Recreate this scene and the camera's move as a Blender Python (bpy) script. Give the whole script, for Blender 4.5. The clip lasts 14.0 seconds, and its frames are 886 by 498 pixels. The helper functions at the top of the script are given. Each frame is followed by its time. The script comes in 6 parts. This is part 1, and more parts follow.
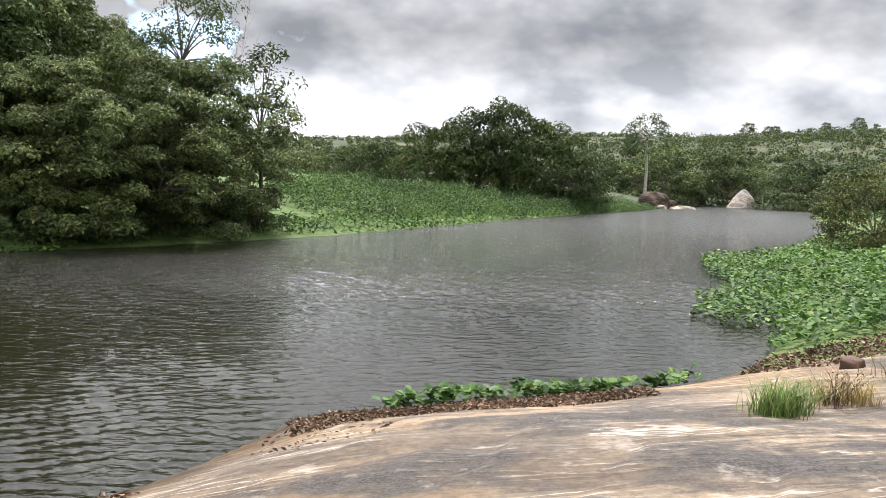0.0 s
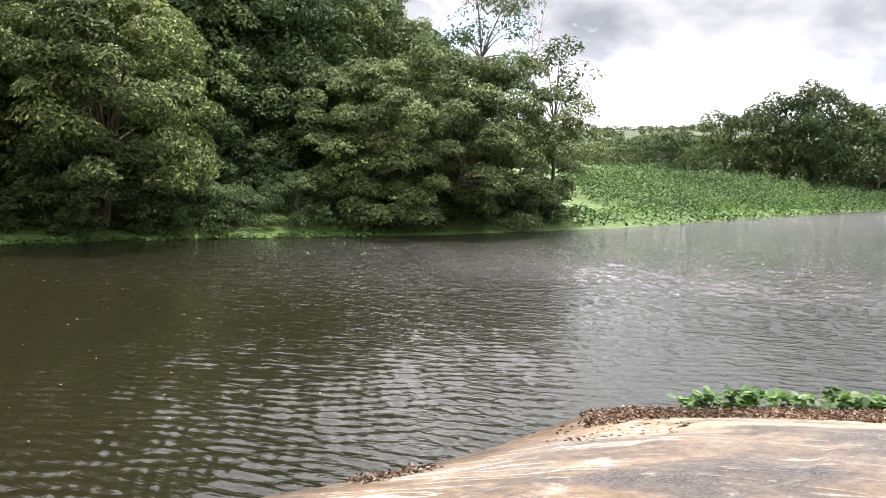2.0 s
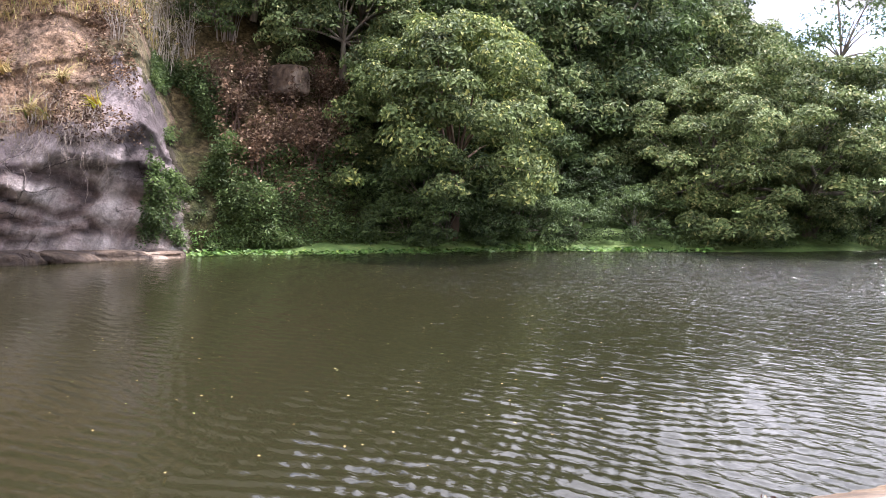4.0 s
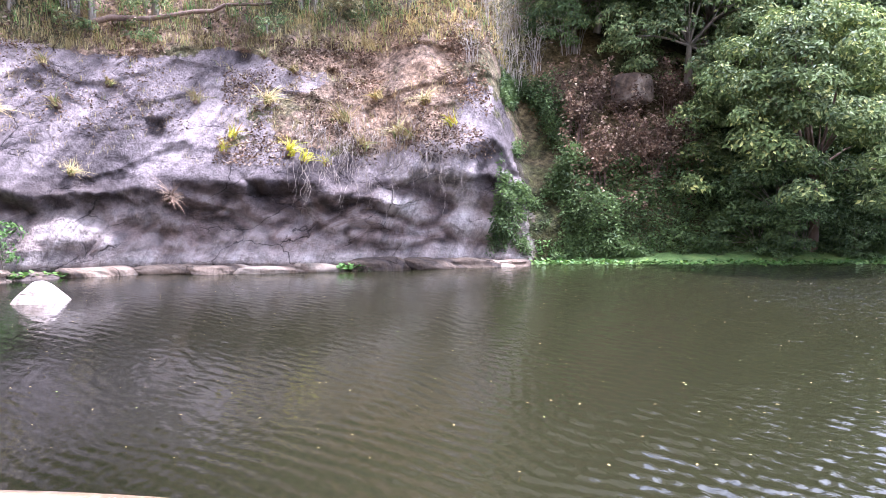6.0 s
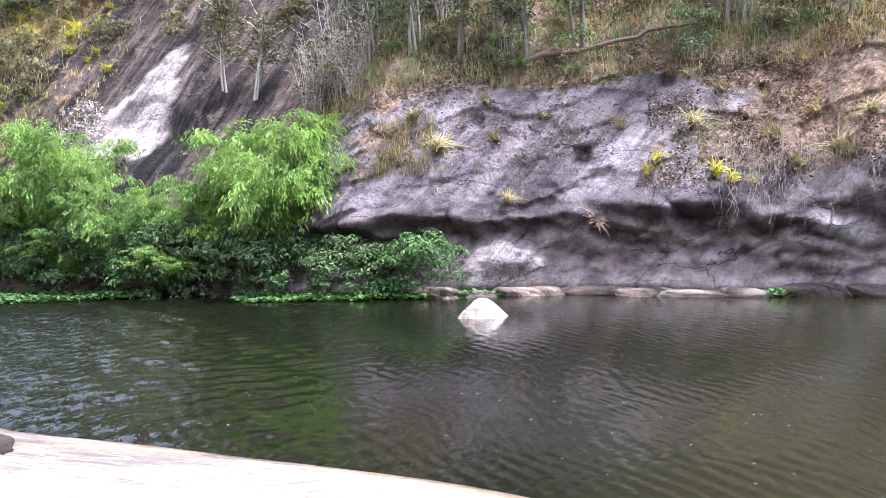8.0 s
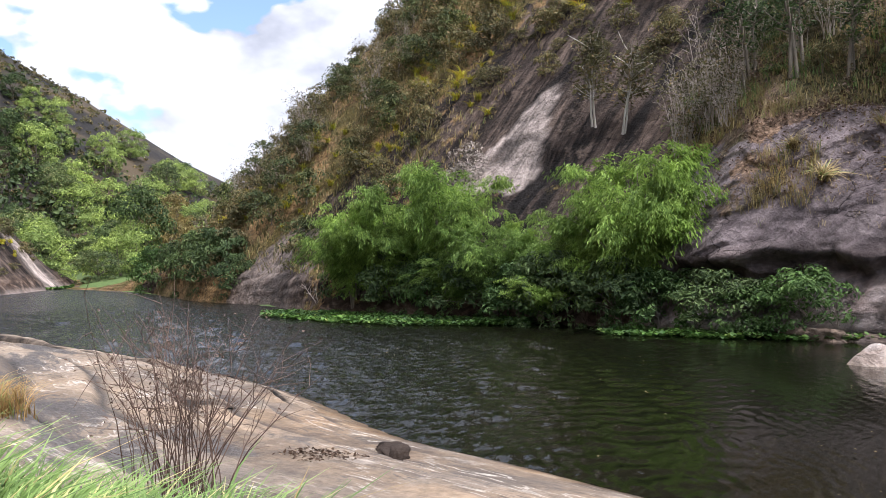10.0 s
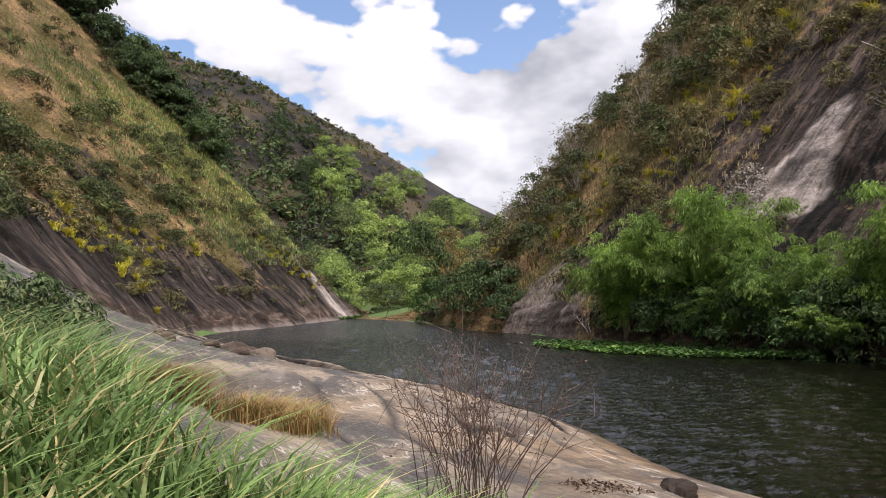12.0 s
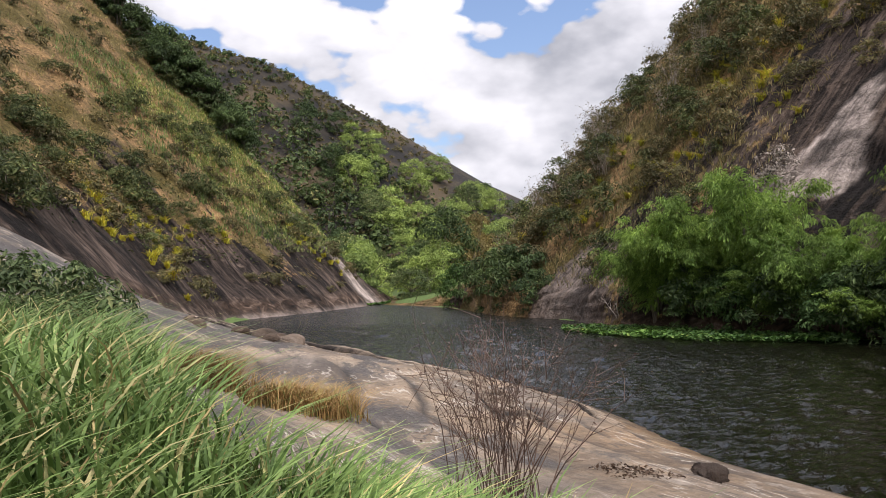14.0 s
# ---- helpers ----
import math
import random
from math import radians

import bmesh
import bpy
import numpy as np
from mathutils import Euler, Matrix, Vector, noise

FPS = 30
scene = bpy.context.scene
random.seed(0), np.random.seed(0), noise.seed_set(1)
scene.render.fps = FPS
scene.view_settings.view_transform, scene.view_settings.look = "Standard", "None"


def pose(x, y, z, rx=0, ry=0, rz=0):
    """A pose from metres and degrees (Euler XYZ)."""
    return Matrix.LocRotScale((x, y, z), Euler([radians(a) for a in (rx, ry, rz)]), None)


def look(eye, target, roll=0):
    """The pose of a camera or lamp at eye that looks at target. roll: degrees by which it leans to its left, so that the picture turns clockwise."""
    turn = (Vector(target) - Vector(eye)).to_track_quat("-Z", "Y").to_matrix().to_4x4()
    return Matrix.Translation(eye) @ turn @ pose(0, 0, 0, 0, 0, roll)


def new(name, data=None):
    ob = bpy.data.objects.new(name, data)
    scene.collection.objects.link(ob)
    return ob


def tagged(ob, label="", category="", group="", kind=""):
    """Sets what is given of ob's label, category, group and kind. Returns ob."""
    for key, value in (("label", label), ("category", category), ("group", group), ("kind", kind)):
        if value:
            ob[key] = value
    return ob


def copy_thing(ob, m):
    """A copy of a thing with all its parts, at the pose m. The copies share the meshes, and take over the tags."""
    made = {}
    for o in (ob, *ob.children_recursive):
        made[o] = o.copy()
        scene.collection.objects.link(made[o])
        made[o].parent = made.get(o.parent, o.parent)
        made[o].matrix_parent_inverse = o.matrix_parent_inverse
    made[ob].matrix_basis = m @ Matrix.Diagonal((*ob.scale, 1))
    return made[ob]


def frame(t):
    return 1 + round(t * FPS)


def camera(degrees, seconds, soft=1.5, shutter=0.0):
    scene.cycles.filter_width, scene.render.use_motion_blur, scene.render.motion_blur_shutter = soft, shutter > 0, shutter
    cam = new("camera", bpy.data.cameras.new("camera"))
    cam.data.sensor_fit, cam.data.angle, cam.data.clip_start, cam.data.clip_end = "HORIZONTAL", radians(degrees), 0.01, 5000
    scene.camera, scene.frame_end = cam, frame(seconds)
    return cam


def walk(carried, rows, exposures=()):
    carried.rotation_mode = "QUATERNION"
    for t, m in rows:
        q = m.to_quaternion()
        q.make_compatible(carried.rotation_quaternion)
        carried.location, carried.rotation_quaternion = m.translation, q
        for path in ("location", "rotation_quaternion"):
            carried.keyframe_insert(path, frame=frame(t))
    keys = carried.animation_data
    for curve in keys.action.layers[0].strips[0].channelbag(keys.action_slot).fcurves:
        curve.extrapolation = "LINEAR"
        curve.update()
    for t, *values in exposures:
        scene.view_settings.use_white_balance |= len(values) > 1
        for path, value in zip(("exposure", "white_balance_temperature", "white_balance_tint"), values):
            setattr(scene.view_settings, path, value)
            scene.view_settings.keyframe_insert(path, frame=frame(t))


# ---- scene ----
cam = camera(55.54, 14.0, 0.7)
PATH = [
    (0.0, 0.001, -0.000, 2.80, 85.699, -1.900, 0.033),
    (0.5, -0.026, -0.001, 2.80, 85.082, -1.841, 4.870),
    (1.0, -0.053, -0.004, 2.80, 84.751, -1.601, 9.714),
    (1.5, -0.079, -0.010, 2.80, 84.726, -1.644, 14.366),
    (2.0, -0.106, -0.018, 2.80, 84.510, -1.698, 19.513),
    (2.5, -0.135, -0.030, 2.80, 84.496, -1.252, 25.103),
    (3.0, -0.163, -0.045, 2.80, 84.730, -1.381, 30.736),
    (3.2, -0.174, -0.052, 2.80, 84.767, -1.322, 33.153),
    (5.3, -0.265, -0.141, 2.80, 85.409, 0.215, 55.915),
    (5.5, -0.273, -0.153, 2.80, 85.442, 0.291, 58.414),
    (6.0, -0.289, -0.183, 2.80, 85.601, 0.643, 64.606),
    (6.5, -0.303, -0.216, 2.80, 86.065, 1.060, 71.044),
    (7.0, -0.313, -0.253, 2.80, 86.682, 1.463, 77.824),
    (7.5, -0.319, -0.293, 2.80, 87.278, 1.917, 85.038),
    (8.0, -0.320, -0.334, 2.80, 87.767, 1.846, 92.516),
    (8.5, -0.316, -0.371, 2.80, 88.372, 1.765, 99.168),
    (8.7, -0.313, -0.386, 2.80, 88.648, 1.786, 101.797),
    (10.8, -0.261, -0.505, 2.80, 92.130, 0.978, 125.265),
    (11.0, -0.255, -0.514, 2.80, 92.523, 1.052, 127.355),
    (11.5, -0.238, -0.534, 2.80, 93.062, 1.440, 132.085),
    (12.0, -0.226, -0.546, 2.80, 93.150, 1.685, 135.089),
    (12.5, -0.221, -0.552, 2.80, 93.006, 1.704, 136.473),
    (13.0, -0.219, -0.553, 2.80, 92.613, 1.905, 136.889),
    (13.5, -0.219, -0.553, 2.80, 92.272, 2.056, 136.919),
    (14.0, -0.219, -0.553, 2.80, 92.228, 2.129, 136.935),
]
EXPOSURES = [(0.0, 0.75, 6350, 13), (2.0, 1.35, 6350, 16), (3.2, 1.7, 6250, 19), (5.3, 2.4, 5450, 28), (6.5, 2.5, 5250, 26), (7.5, 2.25, 5250, 24), (8.7, 1.6, 5400, 17), (10.8, 0.34, 6150, 18), (14.0, 0.15, 6300, 18)]
walk(cam, [(t, pose(*v)) for t, *v in PATH], EXPOSURES)

# ---- sky and sun ----
SUN_YAW, SUN_ELEV = 0.0, 66.0


def make_world():
    w = bpy.data.worlds.new("sky")
    scene.world = w
    w.use_nodes = True
    nt = w.node_tree
    nt.nodes.clear()
    N, L = nt.nodes.new, nt.links.new
    out, bg = N("ShaderNodeOutputWorld"), N("ShaderNodeBackground")
    sky = N("ShaderNodeTexSky")
    sky.sky_type, sky.sun_disc = "NISHITA", False
    sky.sun_elevation, sky.sun_rotation = radians(SUN_ELEV), radians(-SUN_YAW)
    sky.air_density, sky.dust_density = 1.0, 1.2
    scale = N("ShaderNodeVectorMath"); scale.operation = "SCALE"; scale.inputs["Scale"].default_value = 0.16
    L(sky.outputs["Color"], scale.inputs[0])
    tc = N("ShaderNodeTexCoord")
    dv = N("ShaderNodeMapping"); dv.inputs["Scale"].default_value = (1.0, 1.0, 1.75)
    L(tc.outputs["Generated"], dv.inputs["Vector"])

    def cloud_noise(offset, size, detail, rough):
        mp = N("ShaderNodeMapping"); mp.inputs["Location"].default_value = offset
        L(dv.outputs[0], mp.inputs["Vector"])
        nz = N("ShaderNodeTexNoise"); nz.inputs["Scale"].default_value = size
        nz.inputs["Detail"].default_value, nz.inputs["Roughness"].default_value = detail, rough
        L(mp.outputs[0], nz.inputs["Vector"])
        return nz.outputs["Fac"]

    def ramp(src, a, b, ca=(0, 0, 0, 1), cb=(1, 1, 1, 1)):
        r = N("ShaderNodeValToRGB"); r.color_ramp.elements[0].position, r.color_ramp.elements[1].position = a, b
        r.color_ramp.elements[0].color, r.color_ramp.elements[1].color = ca, cb
        L(src, r.inputs[0])
        return r.outputs[0]

    body = cloud_noise(CLOUD_AT, 1.9, 12, 0.52)
    puff = N("ShaderNodeTexVoronoi"); puff.feature = "SMOOTH_F1"; puff.inputs["Scale"].default_value = 8.0
    puff.inputs["Detail"].default_value, puff.inputs["Roughness"].default_value, puff.inputs["Smoothness"].default_value = 3.0, 0.6, 0.6
    L(dv.outputs[0], puff.inputs["Vector"])
    heads = N("ShaderNodeMath"); heads.operation = "MULTIPLY_ADD"; heads.inputs[1].default_value, heads.inputs[2].default_value = -0.16, 0.198
    L(puff.outputs["Distance"], heads.inputs[0])
    billow = N("ShaderNodeMath"); billow.operation = "ADD"; L(body, billow.inputs[0]); L(heads.outputs[0], billow.inputs[1])
    body = billow.outputs[0]
    # the open blue gap over the gorge
    gap = N("ShaderNodeVectorMath"); gap.operation = "SUBTRACT"
    L(tc.outputs["Generated"], gap.inputs[0]); gap.inputs[1].default_value = GAP_AT
    narrow = N("ShaderNodeVectorMath"); narrow.operation = "MULTIPLY"; narrow.inputs[1].default_value = (7.5, 7.5, 14.0)
    L(gap.outputs[0], narrow.inputs[0])
    apart = N("ShaderNodeVectorMath"); apart.operation = "LENGTH"; L(narrow.outputs[0], apart.inputs[0])
    opened = N("ShaderNodeMath"); opened.operation = "SUBTRACT"; L(body, opened.inputs[0])
    L(ramp(apart.outputs["Value"], 0.35, 1.25, (0.20, 0.20, 0.20, 1), (-0.03, -0.03, -0.03, 1)), opened.inputs[1])
    body = opened.outputs[0]
    lit_side = cloud_noise((CLOUD_AT[0] - 0.01, CLOUD_AT[1] - 0.04, CLOUD_AT[2] + 0.10), 1.9, 12, 0.52)
    relief = N("ShaderNodeMath"); relief.operation = "SUBTRACT"; L(body, relief.inputs[0]); L(lit_side, relief.inputs[1])
    thick = N("ShaderNodeMath"); thick.operation = "MULTIPLY_ADD"; thick.inputs[1].default_value, thick.inputs[2].default_value = -1.9, 1.44; L(body, thick.inputs[0])
    bright = N("ShaderNodeMath"); bright.operation = "MULTIPLY_ADD"; bright.inputs[1].default_value = 5.0; L(relief.outputs[0], bright.inputs[0]); L(thick.outputs[0], bright.inputs[2])
    cover = ramp(body, 0.41, 0.435)
    shade = ramp(bright.outputs[0], 0.14, 1.02, (0.40, 0.42, 0.45, 1), (1.05, 1.05, 1.04, 1))
    # on the sun's side a grey cloud deck over a paler skyline; the rest of the clouds are white, brightest round the sun
    def along(axis):
        dot = N("ShaderNodeVectorMath"); dot.operation = "DOT_PRODUCT"; dot.inputs[1].default_value = axis
        L(tc.outputs["Generated"], dot.inputs[0])
        return dot.outputs["Value"]

    front = ramp(along((-math.sin(radians(8)), math.cos(radians(8)), 0.0)), 0.55, 0.85)
    layer = N("ShaderNodeValToRGB")
    e = layer.color_ramp.elements
    e[0].position, e[0].color = 0.0, (0.40, 0.40, 0.40, 1)
    e[1].position, e[1].color = 0.36, (0.54, 0.54, 0.54, 1)
    for height, level in ((0.115, 0.42), (0.165, 0.25), (0.23, 0.27)):
        e.new(height).color = (level, level, level, 1)
    L(along((0, 0, 1)), layer.inputs[0])
    grey_mix = N("ShaderNodeMix"); grey_mix.data_type = "RGBA"; grey_mix.inputs["A"].default_value = (0.50, 0.50, 0.50, 1)
    L(front, grey_mix.inputs["Factor"]); L(layer.outputs[0], grey_mix.inputs["B"])
    grey = grey_mix.outputs["Result"]
    halo = ramp(along(SUN_FROM), 0.56, 0.92, (0, 0, 0, 1), (0.62, 0.62, 0.60, 1))
    glow = N("ShaderNodeVectorMath"); glow.operation = "ADD"; L(grey, glow.inputs[0]); L(halo, glow.inputs[1])
    shade_lit = N("ShaderNodeVectorMath"); shade_lit.operation = "MULTIPLY"
    L(shade, shade_lit.inputs[0]); L(glow.outputs[0], shade_lit.inputs[1])
    double = N("ShaderNodeVectorMath"); double.operation = "SCALE"; double.inputs["Scale"].default_value = 2.0
    L(shade_lit.outputs[0], double.inputs[0])
    shade = double.outputs[0]
    mix = N("ShaderNodeMix"); mix.data_type = "RGBA"
    L(cover, mix.inputs["Factor"]); L(scale.outputs[0], mix.inputs["A"]); L(shade, mix.inputs["B"])
    L(mix.outputs["Result"], bg.inputs["Color"])
    bg.inputs["Strength"].default_value = 1.0
    L(bg.outputs[0], out.inputs[0])


ce = math.cos(radians(SUN_ELEV))
SUN_FROM = Vector((-math.sin(radians(SUN_YAW)) * ce, math.cos(radians(SUN_YAW)) * ce, math.sin(radians(SUN_ELEV))))
CLOUD_AT = (1.7, 0.4, 0.9)
GAP_AT = (-math.sin(radians(130.0)) * math.cos(radians(18.0)), math.cos(radians(130.0)) * math.cos(radians(18.0)), math.sin(radians(18.0)))
make_world()
sun = new("sun", bpy.data.lights.new("sun", "SUN"))
sun.data.energy, sun.data.angle, sun.data.color = 3.8, radians(5.0), (1.0, 0.95, 0.87)
sun.matrix_world = look(SUN_FROM * 50, (0, 0, 0))

# ---- materials ----


def material(name):
    m = bpy.data.materials.new(name)
    m.use_nodes = True
    nt = m.node_tree
    return m, nt, nt.nodes["Principled BSDF"], nt.nodes.new, nt.links.new


def noise_node(N, L, scale, detail=6, rough=0.55, vec=None, stretch=None, distort=0.0):
    nz = N("ShaderNodeTexNoise")
    nz.inputs["Scale"].default_value, nz.inputs["Detail"].default_value = scale, detail
    nz.inputs["Roughness"].default_value, nz.inputs["Distortion"].default_value = rough, distort
    if vec is None:
        vec = N("ShaderNodeNewGeometry").outputs["Position"]
    if stretch:
        mp = N("ShaderNodeMapping"); mp.inputs["Scale"].default_value = stretch[:3]
        if len(stretch) > 3:
            mp.inputs["Rotation"].default_value = (0, 0, radians(stretch[3]))
        L(vec, mp.inputs["Vector"]); vec = mp.outputs[0]
    L(vec, nz.inputs["Vector"])
    return nz.outputs["Fac"]


def ramp_node(N, L, src, stops):
    r = N("ShaderNodeValToRGB")
    e = r.color_ramp.elements
    tone = [(c, c, c, 1) if isinstance(c, (int, float)) else (*c, 1) for p, c in stops]
    e[0].position, e[0].color = stops[0][0], tone[0]
    e[-1].position, e[-1].color = stops[-1][0], tone[-1]
    for (p, c), col in list(zip(stops, tone))[1:-1]:
        e.new(p).color = col
    L(src, r.inputs[0])
    return r.outputs[0]


def mix_node(N, L, fac, a, b, mode="MIX"):
    m = N("ShaderNodeMix"); m.data_type, m.blend_type = "RGBA", mode
    for key, v in (("Factor", fac), ("A", a), ("B", b)):
        sock = m.inputs[key]
        if isinstance(v, (int, float)):
            sock.default_value = v if key == "Factor" else (v, v, v, 1)
        elif isinstance(v, tuple):
            sock.default_value = (*v, 1)
        else:
            L(v, sock)
    return m.outputs["Result"]


def math_node(N, L, op, a, b=0.0):
    m = N("ShaderNodeMath"); m.operation = op
    for i, v in enumerate((a, b)):
        if isinstance(v, (int, float)):
            m.inputs[i].default_value = v
        else:
            L(v, m.inputs[i])
    return m.outputs[0]


def attr_node(N, name):
    a = N("ShaderNodeAttribute"); a.attribute_name = name
    return a.outputs["Fac"]


def bump_node(N, L, bsdf, height, strength, distance):
    b = N("ShaderNodeBump"); b.inputs["Strength"].default_value, b.inputs["Distance"].default_value = strength, distance
    L(height, b.inputs["Height"]); L(b.outputs[0], bsdf.inputs["Normal"])


def leaf_material(name, dark, light, tint=None, tint_from=0.86, rough=0.6, through_light=0.24):
    """Leaves: colour differs from leaf to leaf, with some light passing through."""
    m, nt, b, N, L = material(name)
    geo = N("ShaderNodeNewGeometry")
    stops = [(0.0, dark), (0.8, light)]
    if tint:
        stops += [(tint_from, light), (min(1, tint_from + 0.06), tint)]
    col = ramp_node(N, L, geo.outputs["Random Per Island"], stops)
    big = noise_node(N, L, 0.9, 4, 0.6)
    col = mix_node(N, L, 1.0, col, ramp_node(N, L, big, [(0.36, 0.62), (0.64, 1.25)]), "MULTIPLY")
    stand = noise_node(N, L, 0.10, 5, 0.65)
    col = mix_node(N, L, 1.0, col, ramp_node(N, L, stand, [(0.38, (0.66, 0.70, 0.72)), (0.60, (1.28, 1.24, 1.10))]), "MULTIPLY")
    L(col, b.inputs["Base Color"])
    b.inputs["Roughness"].default_value = rough
    b.inputs["Specular IOR Level"].default_value = 0.18
    tr = N("ShaderNodeBsdfTranslucent"); L(col, tr.inputs["Color"])
    mx = N("ShaderNodeMixShader"); mx.inputs[0].default_value = through_light
    L(b.outputs[0], mx.inputs[1]); L(tr.outputs[0], mx.inputs[2])
    L(mx.outputs[0], nt.nodes["Material Output"].inputs["Surface"])
    return m


def bark_material(name, dark, light):
    m, nt, b, N, L = material(name)
    L(ramp_node(N, L, noise_node(N, L, 6, 6, 0.6, stretch=(1, 1, 0.25)), [(0.3, dark), (0.7, light)]), b.inputs["Base Color"])
    b.inputs["Roughness"].default_value = 0.9
    bump_node(N, L, b, noise_node(N, L, 14, 4, stretch=(1, 1, 0.3)), 0.5, 0.03)
    return m


def water_material():
    m, nt, b, N, L = material("river_water")
    col = ramp_node(N, L, noise_node(N, L, 0.06, 3), [(0.3, (0.0038, 0.0041, 0.0020)), (0.7, (0.0056, 0.0056, 0.0028))])
    # base colour rises about 2.5 times where this attribute is 1
    col = mix_node(N, L, attr_node(N, "lighter_water"), col, mix_node(N, L, 1.0, col, (2.6, 2.45, 2.25), "MULTIPLY"))
    L(col, b.inputs["Base Color"])
    b.inputs["IOR"].default_value = 1.33
    ruffled = ramp_node(N, L, attr_node(N, "ruffled"), [(0.0, 0.09), (1.0, 0.20)])
    L(ruffled, b.inputs["Roughness"])
    chop = noise_node(N, L, 1.0, 3, 0.55, stretch=(4.5, 11.0, 1, WAVE_TURN), distort=0.4)
    swell = noise_node(N, L, 1.0, 2, 0.5, stretch=(1.5, 3.8, 1, WAVE_TURN), distort=0.3)
    chop = math_node(N, L, "ADD", chop, math_node(N, L, "MULTIPLY", swell, 2.2))
    bump_node(N, L, b, math_node(N, L, "MULTIPLY", chop, attr_node(N, "chop")), 1.0, 0.013)
    return m


def crack_node(N, L, vec, scale, width):
    """Thin broken lines: 1 in a crack, 0 elsewhere."""
    wob = N("ShaderNodeTexNoise"); wob.inputs["Scale"].default_value, wob.inputs["Detail"].default_value = 1.3, 5
    L(vec, wob.inputs["Vector"])
    add = N("ShaderNodeVectorMath"); add.operation = "MULTIPLY_ADD"; add.inputs[1].default_value = (0.9, 0.9, 0.9)
    L(wob.outputs["Color"], add.inputs[0]); L(vec, add.inputs[2])
    mp = N("ShaderNodeMapping"); mp.inputs["Scale"].default_value = scale
    L(add.outputs[0], mp.inputs["Vector"])
    vo = N("ShaderNodeTexVoronoi"); vo.feature = "DISTANCE_TO_EDGE"; vo.inputs["Scale"].default_value = 1.0
    L(mp.outputs[0], vo.inputs["Vector"])
    line = ramp_node(N, L, vo.outputs["Distance"], [(0.0, 1.0), (width, 0.0)])
    return math_node(N, L, "MULTIPLY", line, ramp_node(N, L, noise_node(N, L, 0.45, 5, 0.6), [(0.46, 0.0), (0.54, 1.0)]))


def rock_material(name, base, dark, pale, soil, slant=0.35, slab=(0.66, 0.60, 0.56), contrast=1.0, crack=0.014, green=(0.55, 0.75, 0.40), grain=1.0):
    """Weathered granite with run-off streaks down its face, cracks and crusts; soil and dry litter where the surface carries it."""
    m, nt, b, N, L = material(name)
    along, upward = attr_node(N, "face_along"), attr_node(N, "face_up")
    cv = N("ShaderNodeCombineXYZ"); L(math_node(N, L, "ADD", along, math_node(N, L, "MULTIPLY", upward, slant)), cv.inputs[0]); L(upward, cv.inputs[1])
    face = cv.outputs[0]
    run = noise_node(N, L, 1.0, 10 if grain == 1 else 6, 0.48 + 0.18 * grain, face, (0.55, 0.07, 1), 0.35)
    thin = noise_node(N, L, 1.0, 8, 0.65, face, (2.2, 0.30, 1), 1.1)
    blot = noise_node(N, L, 0.8, 11, 0.70)
    fine = noise_node(N, L, 5.0, 9, 0.74)
    col = ramp_node(N, L, run, [(0.42, dark if grain == 1 else tuple(0.45 * c for c in base)), (0.48, tuple((0.55 if grain == 1 else 0.72) * c for c in base)), (0.53, base), (0.62, tuple(0.75 * p + 0.25 * q for p, q in zip(base, pale)))])
    col = mix_node(N, L, 1.0, col, ramp_node(N, L, thin, [(0.40, 1 - 0.45 * contrast), (0.50, 0.95), (0.62, 1 + 0.28 * contrast)]), "MULTIPLY")
    col = mix_node(N, L, ramp_node(N, L, blot, [(0.56, 0.0), (0.61, 0.25 * grain), (0.67, 0.6 * grain)]), col, pale)
    col = mix_node(N, L, ramp_node(N, L, noise_node(N, L, 1.7, 10, 0.7), [(0.37, 0.9 * grain), (0.43, 0.0)]), col, dark)
    # near the water: washed lumps of brown, grey and sandy rock
    strata = noise_node(N, L, 1.0, 7, 0.58, face, (0.55, 0.85, 1), 1.4)
    foot = ramp_node(N, L, math_node(N, L, "DIVIDE", upward, 10.0), [(0.22, 0.85), (0.33, 0.0)])
    sandy = tuple(0.92 * p * w for p, w in zip(base, (1.10, 0.97, 0.84)))
    col = mix_node(N, L, foot, col, ramp_node(N, L, strata, [(0.36, dark), (0.44, tuple(0.55 * c for c in sandy)), (0.52, tuple(0.95 * c for c in sandy)), (0.60, tuple(0.5 * p + 0.5 * q for p, q in zip(sandy, pale))), (0.71, pale)]))
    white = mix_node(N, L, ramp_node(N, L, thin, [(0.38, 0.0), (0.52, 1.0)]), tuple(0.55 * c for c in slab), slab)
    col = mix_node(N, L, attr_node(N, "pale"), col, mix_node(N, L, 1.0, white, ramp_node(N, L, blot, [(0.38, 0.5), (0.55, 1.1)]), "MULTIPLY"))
    # rock stains, and on the cliff also recess shade put into the colour
    stain_shade = math_node(N, L, "MULTIPLY", attr_node(N, "stain_shade"), ramp_node(N, L, blot, [(0.40, 1.0), (0.62, 0.45)]))
    col = mix_node(N, L, stain_shade, col, tuple(0.75 * c for c in dark))
    joints = crack_node(N, L, face, (0.42, 0.85, 1.0), crack)
    col = mix_node(N, L, math_node(N, L, "MULTIPLY", joints, 0.8), col, tuple(0.4 * c for c in dark))
    col = mix_node(N, L, 1.0, col, ramp_node(N, L, noise_node(N, L, 0.16, 6, 0.6), [(0.40, 0.60 if grain == 1 else 0.80), (0.58, 1.25 if grain == 1 else 1.12)]), "MULTIPLY")
    ground = ramp_node(N, L, fine, [(0.36, tuple(0.38 * c for c in soil)), (0.52, soil), (0.66, tuple(1.7 * c for c in soil))])
